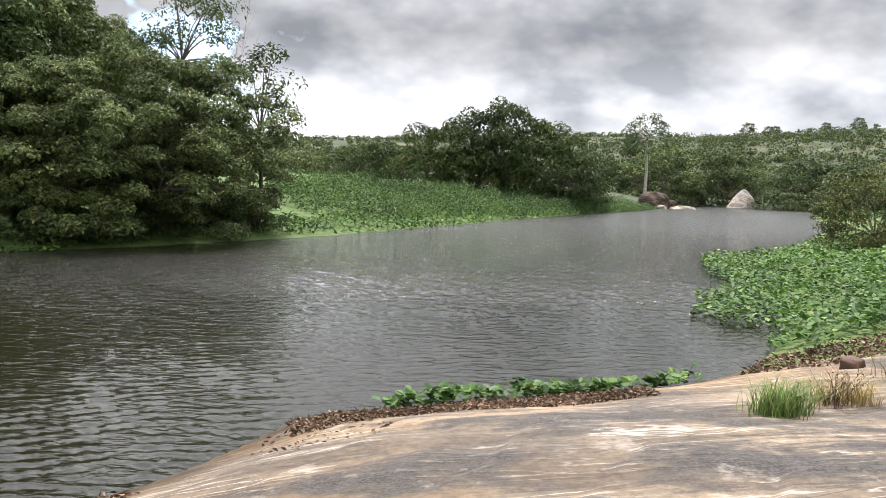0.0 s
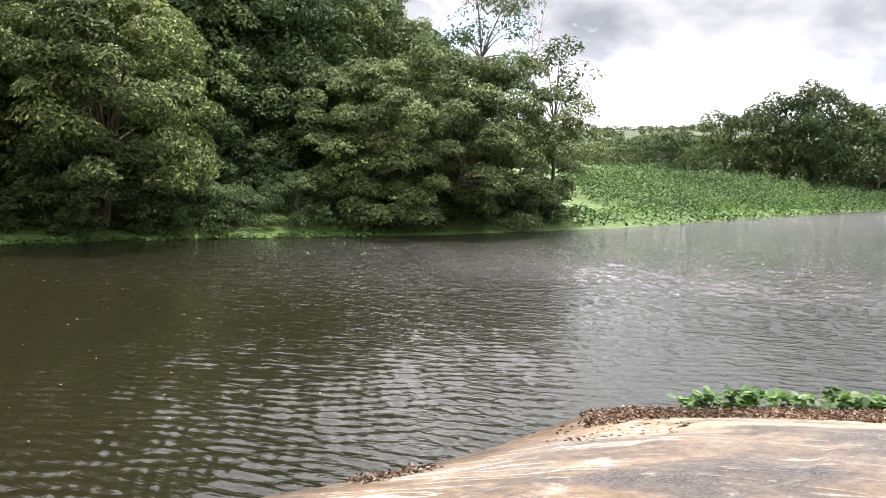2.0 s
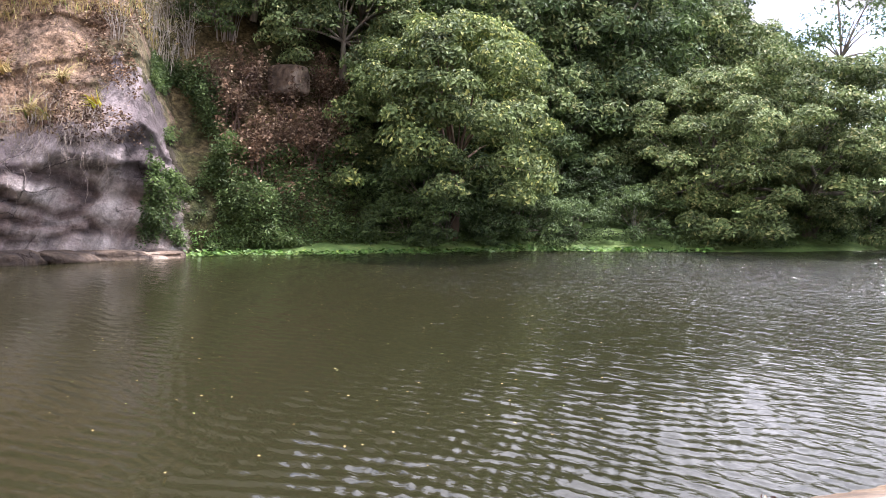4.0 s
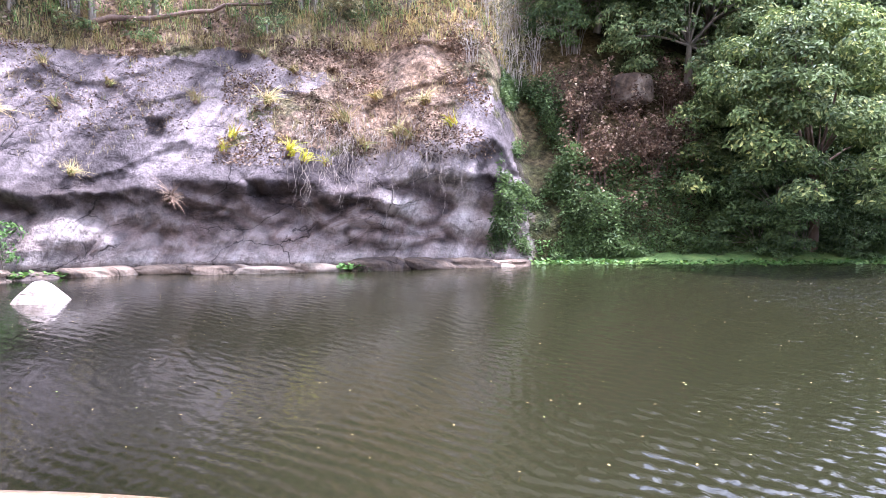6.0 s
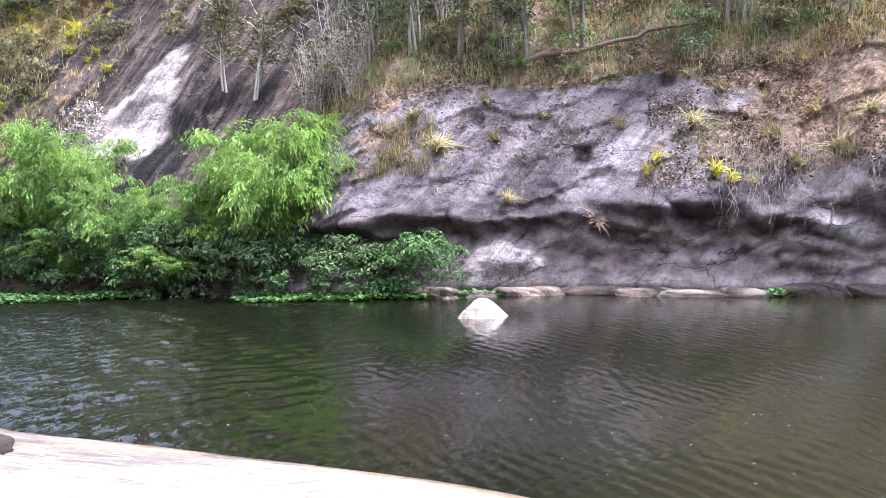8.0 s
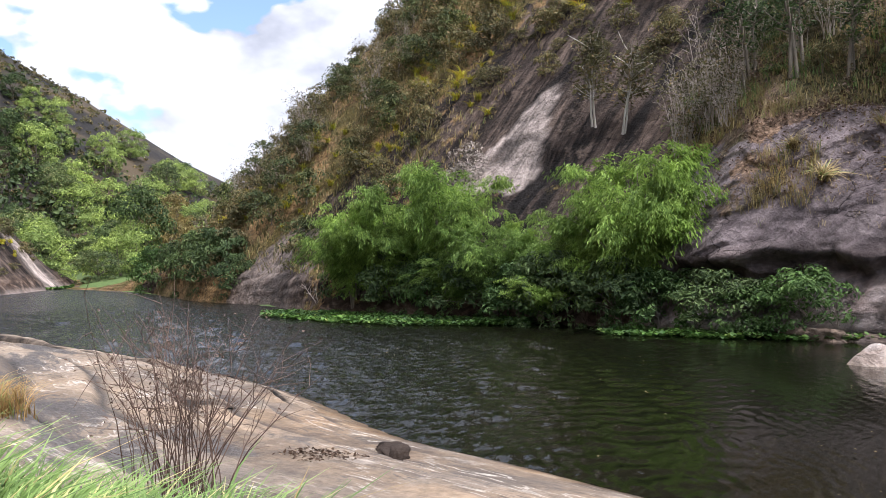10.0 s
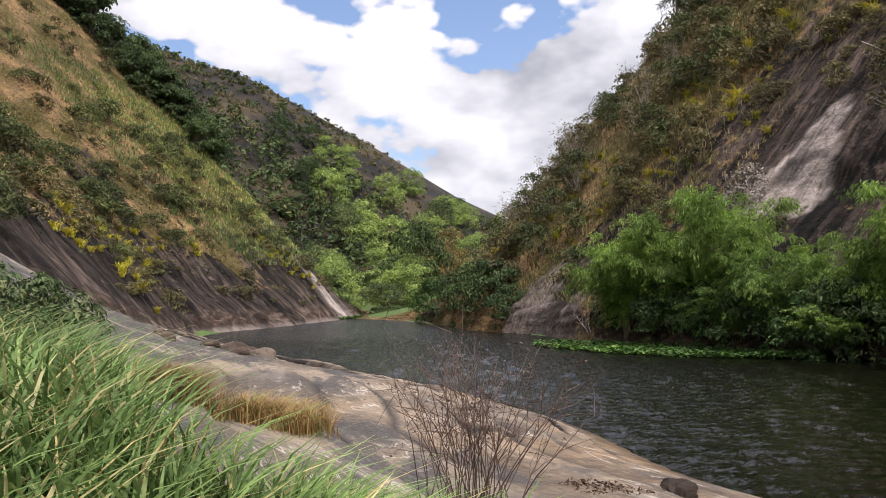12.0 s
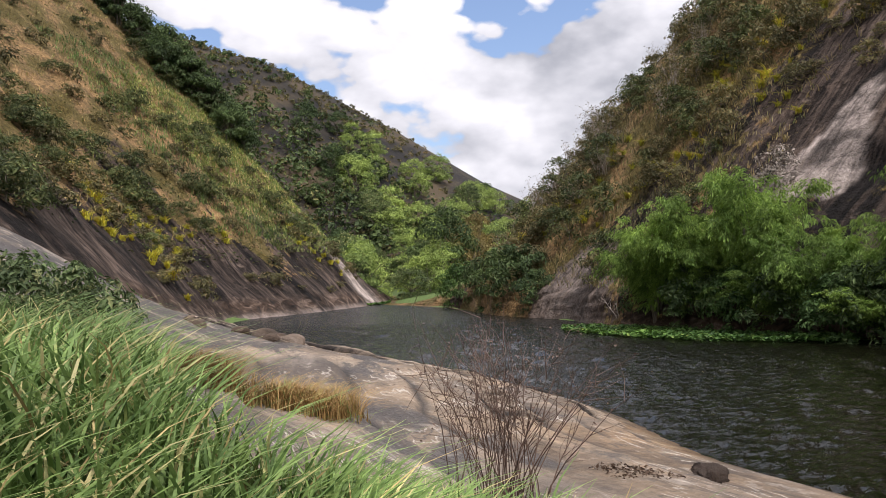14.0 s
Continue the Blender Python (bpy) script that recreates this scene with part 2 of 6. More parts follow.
    patch = noise_node(N, L, 0.22, 8, 0.66)
    ground = mix_node(N, L, 1.0, ground, ramp_node(N, L, patch, [(0.40, tuple(0.55 * c for c in green)), (0.48, (0.72, 0.80, 0.55)), (0.53, (0.95, 0.90, 0.80)), (0.60, (1.55, 1.40, 1.15))]), "MULTIPLY")
    edge = math_node(N, L, "ADD", attr_node(N, "veg"), math_node(N, L, "MULTIPLY", math_node(N, L, "SUBTRACT", noise_node(N, L, 1.1, 10, 0.72), 0.5), 1.7))
    cover = ramp_node(N, L, edge, [(0.48, 0.0), (0.56, 1.0)])
    col = mix_node(N, L, cover, col, ground)
    col = mix_node(N, L, 1.0, col, ramp_node(N, L, fine, [(0.34, 0.78), (0.66, 1.20)]), "MULTIPLY")
    L(col, b.inputs["Base Color"])
    b.inputs["Roughness"].default_value = 0.85
    b.inputs["Specular IOR Level"].default_value = 0.12
    h = math_node(N, L, "ADD", math_node(N, L, "MULTIPLY", noise_node(N, L, 1.6, 11, 0.68), 0.8), math_node(N, L, "MULTIPLY", fine, 0.09))
    h = math_node(N, L, "SUBTRACT", h, math_node(N, L, "MULTIPLY", joints, 0.12))
    h = math_node(N, L, "ADD", h, math_node(N, L, "MULTIPLY", math_node(N, L, "MULTIPLY", strata, foot), 0.6))
    bump_node(N, L, b, h, 1.0, 0.36)
    return m


LEDGES = ((0.9, 0.07), (1.7, 0.12), (2.5, 0.08), (3.2, 0.16), (4.3, 0.10), (5.4, 0.15), (7.0, 0.14))
LEDGE_LINES = [(0.0, 0.0)]
for edge_at, edge_high in LEDGES:
    LEDGE_LINES += [(edge_at / 10 - 0.030, 0.0), (edge_at / 10 - 0.012, 0.9), (edge_at / 10 + 0.004, 0.0)]


def ground_material():
    """Banded tan and grey granite by the water; green and straw cover where the grass attribute rises."""
    m, nt, b, N, L = material("ground_cover")
    geo = N("ShaderNodeNewGeometry")
    lines = N("ShaderNodeCombineXYZ"); L(attr_node(N, "along"), lines.inputs[0]); L(attr_node(N, "across"), lines.inputs[1])
    band = noise_node(N, L, 1.0, 7, 0.55, lines.outputs[0], (0.13, 0.95, 1), 0.35)
    fine = noise_node(N, L, 9.0, 9, 0.75)
    grit = noise_node(N, L, 38.0, 4, 0.7)
    blot = noise_node(N, L, 1.0, 10, 0.68, lines.outputs[0], (0.28, 0.75, 1), 0.5)
    wide = noise_node(N, L, 0.30, 7, 0.6)
    rock = ramp_node(N, L, band, [(0.36, (0.090, 0.077, 0.066)), (0.46, (0.165, 0.140, 0.116)), (0.54, (0.240, 0.204, 0.165)), (0.64, (0.345, 0.297, 0.245))])
    tan = ramp_node(N, L, noise_node(N, L, 1.6, 9, 0.66), [(0.38, (0.175, 0.118, 0.072)), (0.50, (0.285, 0.202, 0.124)), (0.56, (0.34, 0.24, 0.142)), (0.64, (0.40, 0.34, 0.264))])
    rock = mix_node(N, L, math_node(N, L, "MULTIPLY", attr_node(N, "tan"), ramp_node(N, L, wide, [(0.36, 0.35), (0.52, 1.0)])), rock, tan)
    rock = mix_node(N, L, 1.0, rock, ramp_node(N, L, wide, [(0.38, (0.55, 0.54, 0.55)), (0.58, (1.05, 0.98, 0.89))]), "MULTIPLY")
    # thin contour lines of the foliated granite, dark and pale
    ring = math_node(N, L, "PINGPONG", math_node(N, L, "MULTIPLY", band, 26.0), 1.0)
    where = ramp_node(N, L, noise_node(N, L, 0.5, 6, 0.6), [(0.44, 0.0), (0.54, 0.85)])
    rock = mix_node(N, L, math_node(N, L, "MULTIPLY", ramp_node(N, L, ring, [(0.03, 1.0), (0.16, 0.0)]), where), rock, (0.50, 0.455, 0.39))
    rock = mix_node(N, L, math_node(N, L, "MULTIPLY", ramp_node(N, L, ring, [(0.80, 0.0), (0.95, 0.9)]), where), rock, (0.075, 0.066, 0.060))
    # black lichen films with torn edges, denser over the far shelf to paint its shade
    crust = math_node(N, L, "ADD", math_node(N, L, "ADD", blot, math_node(N, L, "MULTIPLY", attr_node(N, "film_shade"), 0.095)), math_node(N, L, "MULTIPLY", math_node(N, L, "SUBTRACT", grit, 0.5), 0.16))
    inland = math_node(N, L, "MULTIPLY", attr_node(N, "tan"), -0.17)
    rock = mix_node(N, L, ramp_node(N, L, math_node(N, L, "ADD", crust, inland), [(0.515, 0.0), (0.545, 0.6), (0.60, 0.92)]), rock, ramp_node(N, L, grit, [(0.40, (0.030, 0.028, 0.028)), (0.62, (0.105, 0.096, 0.09))]))
    rock = mix_node(N, L, ramp_node(N, L, noise_node(N, L, 1.1, 10, 0.72), [(0.585, 0.0), (0.64, 0.40)]), rock, (0.42, 0.37, 0.31))
    # joints along the ledges of the shelf
    gap = ramp_node(N, L, math_node(N, L, "DIVIDE", attr_node(N, "ledge"), 10.0), LEDGE_LINES)
    rock = mix_node(N, L, math_node(N, L, "MULTIPLY", gap, attr_node(N, "shelf")), rock, (0.030, 0.026, 0.024))
    rock = mix_node(N, L, 1.0, rock, ramp_node(N, L, fine, [(0.32, 0.60), (0.68, 1.30)]), "MULTIPLY")
    rock = mix_node(N, L, attr_node(N, "wet"), rock, mix_node(N, L, 1.0, rock, (0.32, 0.30, 0.27), "MULTIPLY"))
    green = ramp_node(N, L, noise_node(N, L, 1.7, 8, 0.65), [(0.3, (0.035, 0.065, 0.012)), (0.55, (0.085, 0.14, 0.03)), (0.75, (0.17, 0.19, 0.06))])
    far = ramp_node(N, L, noise_node(N, L, 0.03, 7, 0.6), [(0.38, (0.018, 0.030, 0.011)), (0.52, (0.045, 0.060, 0.022)), (0.66, (0.11, 0.105, 0.05))])
    green = mix_node(N, L, attr_node(N, "far"), green, far)
    dry = ramp_node(N, L, noise_node(N, L, 0.05, 8, 0.65), [(0.42, (0.006, 0.005, 0.004)), (0.50, (0.022, 0.017, 0.010)), (0.58, (0.060, 0.043, 0.022))])
    green = mix_node(N, L, attr_node(N, "dry"), green, dry)
    edge = math_node(N, L, "ADD", attr_node(N, "grass"), math_node(N, L, "MULTIPLY", math_node(N, L, "SUBTRACT", noise_node(N, L, 2.0, 7, 0.7), 0.5), 0.9))
    col = mix_node(N, L, ramp_node(N, L, edge, [(0.45, 0.0), (0.58, 1.0)]), rock, green)
    L(col, b.inputs["Base Color"])
    b.inputs["Roughness"].default_value = 0.85
    b.inputs["Specular IOR Level"].default_value = 0.3
    h = math_node(N, L, "ADD", math_node(N, L, "MULTIPLY", ring, 0.10), math_node(N, L, "MULTIPLY", fine, 0.16))
    h = math_node(N, L, "ADD", h, math_node(N, L, "MULTIPLY", noise_node(N, L, 2.5, 8, 0.65), 0.3))
    bump_node(N, L, b, h, 0.9, 0.11)
    return m


WAVE_TURN = 10.0
M_WATER = water_material()
M_GROUND = ground_material()
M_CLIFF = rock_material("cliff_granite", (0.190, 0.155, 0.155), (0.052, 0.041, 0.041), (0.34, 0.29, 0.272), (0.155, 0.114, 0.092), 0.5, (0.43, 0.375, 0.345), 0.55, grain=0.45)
M_HILL = rock_material("hill_granite", (0.060, 0.044, 0.035), (0.010, 0.008, 0.007), (0.20, 0.15, 0.118), (0.165, 0.114, 0.062), 0.0, (0.40, 0.335, 0.295), contrast=1.5, green=(0.85, 0.95, 0.52))
M_HUMUS = rock_material("forest_floor", (0.06, 0.05, 0.035), (0.03, 0.026, 0.018), (0.09, 0.075, 0.05), (0.075, 0.062, 0.035))
M_LEAF = leaf_material("leaf_mid_green", (0.058, 0.086, 0.034), (0.172, 0.224, 0.088), (0.29, 0.30, 0.13))
M_LEAF_DARK = leaf_material("leaf_dark_green", (0.035, 0.060, 0.025), (0.104, 0.152, 0.056))
M_LEAF_YELLOW = leaf_material("leaf_yellow_green", (0.056, 0.086, 0.030), (0.165, 0.212, 0.072), (0.42, 0.43, 0.15), 0.88)
M_BAMBOO = leaf_material("leaf_bamboo", (0.11, 0.190, 0.038), (0.290, 0.420, 0.095), through_light=0.34)
M_VALLEY = leaf_material("leaf_valley_green", (0.13, 0.20, 0.045), (0.38, 0.48, 0.145))
M_FIELD = leaf_material("leaf_field_crop", (0.030, 0.066, 0.018), (0.098, 0.168, 0.050))
M_PAD = leaf_material("leaf_water_plant", (0.032, 0.080, 0.018), (0.105, 0.200, 0.045), (0.24, 0.32, 0.08), 0.92, 0.5)
M_FAR = leaf_material("leaf_distant_wood", (0.040, 0.064, 0.026), (0.100, 0.140, 0.052), (0.17, 0.17, 0.07), 0.85)
M_GRASS = leaf_material("grass_green", (0.058, 0.108, 0.030), (0.225, 0.330, 0.112), (0.46, 0.42, 0.21), 0.88, 0.5, 0.35)
M_LIME = leaf_material("grass_lime", (0.14, 0.19, 0.045), (0.36, 0.40, 0.13), (0.60, 0.50, 0.25), 0.8, 0.6, 0.3)
M_STRAW = leaf_material("grass_straw", (0.22, 0.16, 0.070), (0.46, 0.37, 0.18), (0.20, 0.24, 0.08), 0.85, 0.7, 0.2)
M_RUST = leaf_material("grass_rust", (0.20, 0.115, 0.045), (0.47, 0.32, 0.14), (0.22, 0.25, 0.08), 0.84, 0.7, 0.2)
M_SCRUB = leaf_material("leaf_dark_scrub", (0.040, 0.058, 0.022), (0.125, 0.150, 0.058), (0.20, 0.18, 0.08))
M_OLIVE = leaf_material("leaf_olive_scrub", (0.072, 0.070, 0.032), (0.190, 0.172, 0.080), (0.28, 0.20, 0.10), 0.85)
M_TAN_LEAF = leaf_material("leaf_tan_canopy", (0.16, 0.12, 0.045), (0.32, 0.26, 0.11))
M_BROWN_LEAF = leaf_material("leaf_dead_brown", (0.065, 0.040, 0.028), (0.19, 0.122, 0.085), (0.32, 0.24, 0.18), 0.8, 0.8, 0.1)
M_BROM = leaf_material("leaf_bromeliad_yellow", (0.24, 0.26, 0.03), (0.55, 0.50, 0.05), (0.36, 0.20, 0.04), 0.88, 0.4)
M_TWIG = bark_material("twig_grey", (0.20, 0.16, 0.13), (0.44, 0.39, 0.34))
M_TWIG_DARK = bark_material("twig_brown", (0.06, 0.035, 0.025), (0.17, 0.11, 0.08))
M_ROOT = bark_material("root_tan", (0.12, 0.092, 0.072), (0.30, 0.25, 0.21))
M_BARK = bark_material("bark_grey", (0.07, 0.055, 0.04), (0.22, 0.19, 0.15))
M_STONE = rock_material("pale_boulder", (0.50, 0.47, 0.44), (0.26, 0.23, 0.21), (0.62, 0.58, 0.53), (0.3, 0.25, 0.2), contrast=0.4)
M_LEDGE = rock_material("ledge_sandy_rock", (0.20, 0.165, 0.14), (0.07, 0.055, 0.048), (0.32, 0.27, 0.22), (0.3, 0.25, 0.2), contrast=0.7)
M_RIVERSTONE = rock_material("river_boulder", (0.36, 0.32, 0.30), (0.17, 0.145, 0.13), (0.46, 0.42, 0.39), (0.3, 0.25, 0.2), contrast=0.4)
M_SHELF = rock_material("shelf_granite", (0.36, 0.31, 0.255), (0.030, 0.026, 0.024), (0.50, 0.44, 0.37), (0.3, 0.25, 0.2), contrast=0.6)
M_DARK_STONE = rock_material("dark_flat_stone", (0.075, 0.058, 0.047), (0.025, 0.020, 0.017), (0.13, 0.10, 0.082), (0.3, 0.25, 0.2), contrast=0.6)
M_BARK_PALE = bark_material("bark_pale", (0.30, 0.27, 0.23), (0.55, 0.52, 0.46))

# ---- mesh helpers ----
def vnoise(x, y, scale, octaves=4, seed=0, rough=0.5):
    """Smooth value noise on arrays, about -1 to 1."""
    out, amp, total = np.zeros_like(x, dtype=float), 1.0, 0.0
    for k in range(octaves):
        fx, fy = x * scale * 2 ** k + 37.7 * k + seed * 11.3, y * scale * 2 ** k - 19.1 * k + seed * 7.9
        ix, iy = np.floor(fx).astype(np.int64), np.floor(fy).astype(np.int64)
        tx, ty = fx - ix, fy - iy
        tx, ty = tx * tx * (3 - 2 * tx), ty * ty * (3 - 2 * ty)

        def h(a, b):
            v = (a * 374761393 + b * 668265263 + (seed + k) * 982451653) & 0x7FFFFFFF
            v = ((v ^ (v >> 13)) * 1274126177) & 0x7FFFFFFF
            return ((v ^ (v >> 16)) & 0xFFFF) / 32767.5 - 1

        a = h(ix, iy) * (1 - tx) + h(ix + 1, iy) * tx
        c = h(ix, iy + 1) * (1 - tx) + h(ix + 1, iy + 1) * tx
        out += amp * (a * (1 - ty) + c * ty)
        total += amp
        amp *= rough
    return out / total


def sstep(a, b, x):
    t = np.clip((x - a) / (b - a), 0, 1)
    return t * t * (3 - 2 * t)


def mesh_of(name, verts, faces, mat, smooth=True):
    me = bpy.data.meshes.new(name)
    verts, faces = np.asarray(verts, dtype=np.float32), np.asarray(faces, dtype=np.int32)
    k = faces.shape[1]
    me.vertices.add(len(verts)); me.vertices.foreach_set("co", verts.ravel())
    me.loops.add(faces.size); me.loops.foreach_set("vertex_index", faces.ravel())
    me.polygons.add(len(faces)); me.polygons.foreach_set("loop_start", np.arange(0, faces.size, k, dtype=np.int32))
    me.polygons.foreach_set("use_smooth", np.full(len(faces), smooth))
    me.update(calc_edges=True)
    me.materials.append(mat)
    return me


def grid_faces(rows, cols, wrap=False):
    i, j = np.meshgrid(np.arange(rows - 1), np.arange(cols if wrap else cols - 1), indexing="ij")
    a = i * cols + j
    b = i * cols + (j + 1) % cols
    return np.stack([a, b, b + cols, a + cols], -1).reshape(-1, 4)


def paint(me, name, values):
    me.attributes.new(name, "FLOAT", "POINT").data.foreach_set("value", np.asarray(values, dtype=np.float32))


def joined(pieces):
    """Several (verts, faces) as one."""
    vs, fs, n = [], [], 0
    for v, f in pieces:
        vs.append(v); fs.append(np.asarray(f) + n); n += len(v)
    return np.concatenate(vs), np.concatenate(fs)


def tube(points, radii, sides=6):
    """A tapered tube along points, as quads."""
    p = np.asarray(points, float)
    d = np.gradient(p, axis=0)
    d /= np.linalg.norm(d, axis=1, keepdims=True) + 1e-9
    ref = np.where(np.abs(d[:, 2:3]) > 0.9, np.array([[1.0, 0, 0]]), np.array([[0, 0, 1.0]]))
    a = np.cross(d, ref); a /= np.linalg.norm(a, axis=1, keepdims=True) + 1e-9
    b = np.cross(d, a)
    th = np.linspace(0, 2 * np.pi, sides, endpoint=False)
    ring = a[:, None] * np.cos(th)[None, :, None] + b[:, None] * np.sin(th)[None, :, None]
    v = p[:, None] + ring * np.asarray(radii, float)[:, None, None]
    return v.reshape(-1, 3), grid_faces(len(p), sides, True)


def leaf_quads(pos, size, rng, up=0.6, aspect=0.45, axis=None, facing=None):
    """A bent, pointed leaf at each place. up: how far the leaves face the sky; axis: their way, else any; facing: the way their upper sides look."""
    n = len(pos)
    d = rng.normal(size=(n, 3)) if axis is None else axis + 0.35 * rng.normal(size=(n, 3))
    if axis is None:
        d[:, 2] = 0.5 * d[:, 2] - 0.25
    nr = rng.normal(size=(n, 3)) * (1 - up)
    nr[:, 2] += up * 1.4
    if facing is not None:
        nr = facing + rng.normal(size=(n, 3)) * 0.38
        nr /= np.linalg.norm(nr, axis=1, keepdims=True) + 1e-9
        d = d - nr * (d * nr).sum(1, keepdims=True) * 0.85
        d[:, 2] -= 0.25
    d /= np.linalg.norm(d, axis=1, keepdims=True)
    s = np.cross(d, nr); s /= np.linalg.norm(s, axis=1, keepdims=True) + 1e-9
    nn = np.cross(s, d)
    ln = (size * rng.uniform(0.6, 1.35, n))[:, None]
    mid = pos + d * ln * 0.45 + nn * ln * 0.07
    v = np.stack([pos, mid + s * ln * aspect * 0.5, pos + d * ln - nn * ln * 0.12, mid - s * ln * aspect * 0.5], 1)
    return v.reshape(-1, 3), np.arange(n * 4).reshape(n, 4)


def part(name, me, parent, label=""):
    ob = new(name, me)
    ob.parent = parent
    return tagged(ob, label) if label else ob


def at(x, y, z, turn=0.0, size=1.0, tall=1.0):
    return pose(x, y, z, 0, 0, turn) @ Matrix.Diagonal((size, size, size * tall, 1))


def yaw_xy(yaw, d):
    return -d * math.sin(radians(yaw)), d * math.cos(radians(yaw))


# ---- river, ground ----
NEAR_SHORE = [(60, 130), (49, 112), (40, 85), (24, 55), (15, 38), (11, 30), (8.6, 22), (7.2, 17), (5.1, 13.4), (3.5, 12.0), (0.9, 10.9), (-0.5, 10.2), (-1.6, 9.8), (-2.0, 8.7),
              (-2.5, 7.6), (-3.2, 6.6), (-4.3, 5.3), (-5.8, 3.6), (-7.5, 1.5), (-8.9, -0.4), (-9.6, -1.9), (-10.2, -3.4), (-10.9, -4.9), (-11.6, -6.9), (-12.6, -8.4), (-14.3, -10.6),
              (-16.2, -14.0), (-17.9, -19.7), (-19.7, -25.9), (-25.0, -41.0), (-33.0, -61.0), (-38.0, -68.0), (-59.0, -86.0), (-74.0, -94.0), (-84.0, -104.0)]
FAR_SHORE = [(-88.0, -112.0), (-80.0, -98.0), (-72.0, -89.0), (-63.0, -67.0), (-48.0, -45.5), (-43.8, -35.2), (-37.5, -27.0), (-35.0, -19.5), (-34.0, -13.5), (-30.5, -5.0), (-30.6, 0.9),
             (-29.6, 3.9), (-27.0, 9.2), (-25.8, 14.2), (-21.5, 20.8), (-19.4, 25.0), (-12.5, 32.0), (-9.6, 37.3), (-7.2, 41.0), (-2.8, 51.1), (5.8, 73.2), (18.7, 104.3),
             (46.5, 166.6), (70.0, 222.0), (98.0, 226.0), (110.0, 205.0), (85.0, 165.0)]


def rounded(line, times=2):
    """Corner cutting: the same line with its corners rounded."""
    p = np.array(line, float)
    for _ in range(times):
        q = np.empty((2 * len(p) - 2, 2))
        q[0::2], q[1::2] = 0.75 * p[:-1] + 0.25 * p[1:], 0.25 * p[:-1] + 0.75 * p[1:]
        p = np.vstack([p[:1], q, p[-1:]])
    return p


NEAR_SHORE, FAR_SHORE = rounded(NEAR_SHORE), rounded(FAR_SHORE, 1)
RIVER = np.vstack([NEAR_SHORE, FAR_SHORE])


def line_distance(x, y, line):
    best = np.full(np.shape(x), 1e9)
    for (ax, ay), (bx, by) in zip(line[:-1], line[1:]):
        ex, ey = bx - ax, by - ay
        t = np.clip(((x - ax) * ex + (y - ay) * ey) / (ex * ex + ey * ey), 0, 1)
        best = np.minimum(best, np.hypot(x - ax - t * ex, y - ay - t * ey))
    return best


def shore_distance(x, y):
    """Metres from the shoreline, negative in the river."""
    p, q = RIVER, np.roll(RIVER, -1, axis=0)
    best, inside = np.full(x.shape, 1e9), np.zeros(x.shape, bool)
    for (ax, ay), (bx, by) in zip(p, q):
        ex, ey = bx - ax, by - ay
        t = np.clip(((x - ax) * ex + (y - ay) * ey) / (ex * ex + ey * ey), 0, 1)
        best = np.minimum(best, np.hypot(x - ax - t * ex, y - ay - t * ey))
        if ay != by:
            cross = (ay > y) != (by > y)
            inside ^= cross & (x < (bx - ax) * (y - ay) / (by - ay) + ax)
    return np.where(inside, -best, best)


HILL_YAW = [-180, -60, -30, -15, 0, 12, 30, 60, 100, 122, 131, 134, 140, 148, 154, 162, 180]
HILL_TOP = [90, 90, 86, 74, 58, 50, 60, 40, 12, 12, 26, 34, 55, 78, 86, 91, 100]
HILL_IN = [200, 300, 330, 330, 330, 330, 200, 170, 170, 170, 170, 165, 160, 150, 140, 120, 200]
HILL_OUT = [400, 1100, 1150, 1150, 1150, 1150, 700, 400, 320, 320, 320, 320, 320, 310, 300, 290, 400]


def ledge_line(x, y, sd):
    return sd + 0.35 * vnoise(x, y, 0.12, 3, 9) + 0.12 * vnoise(x, y, 0.7, 3, 10)


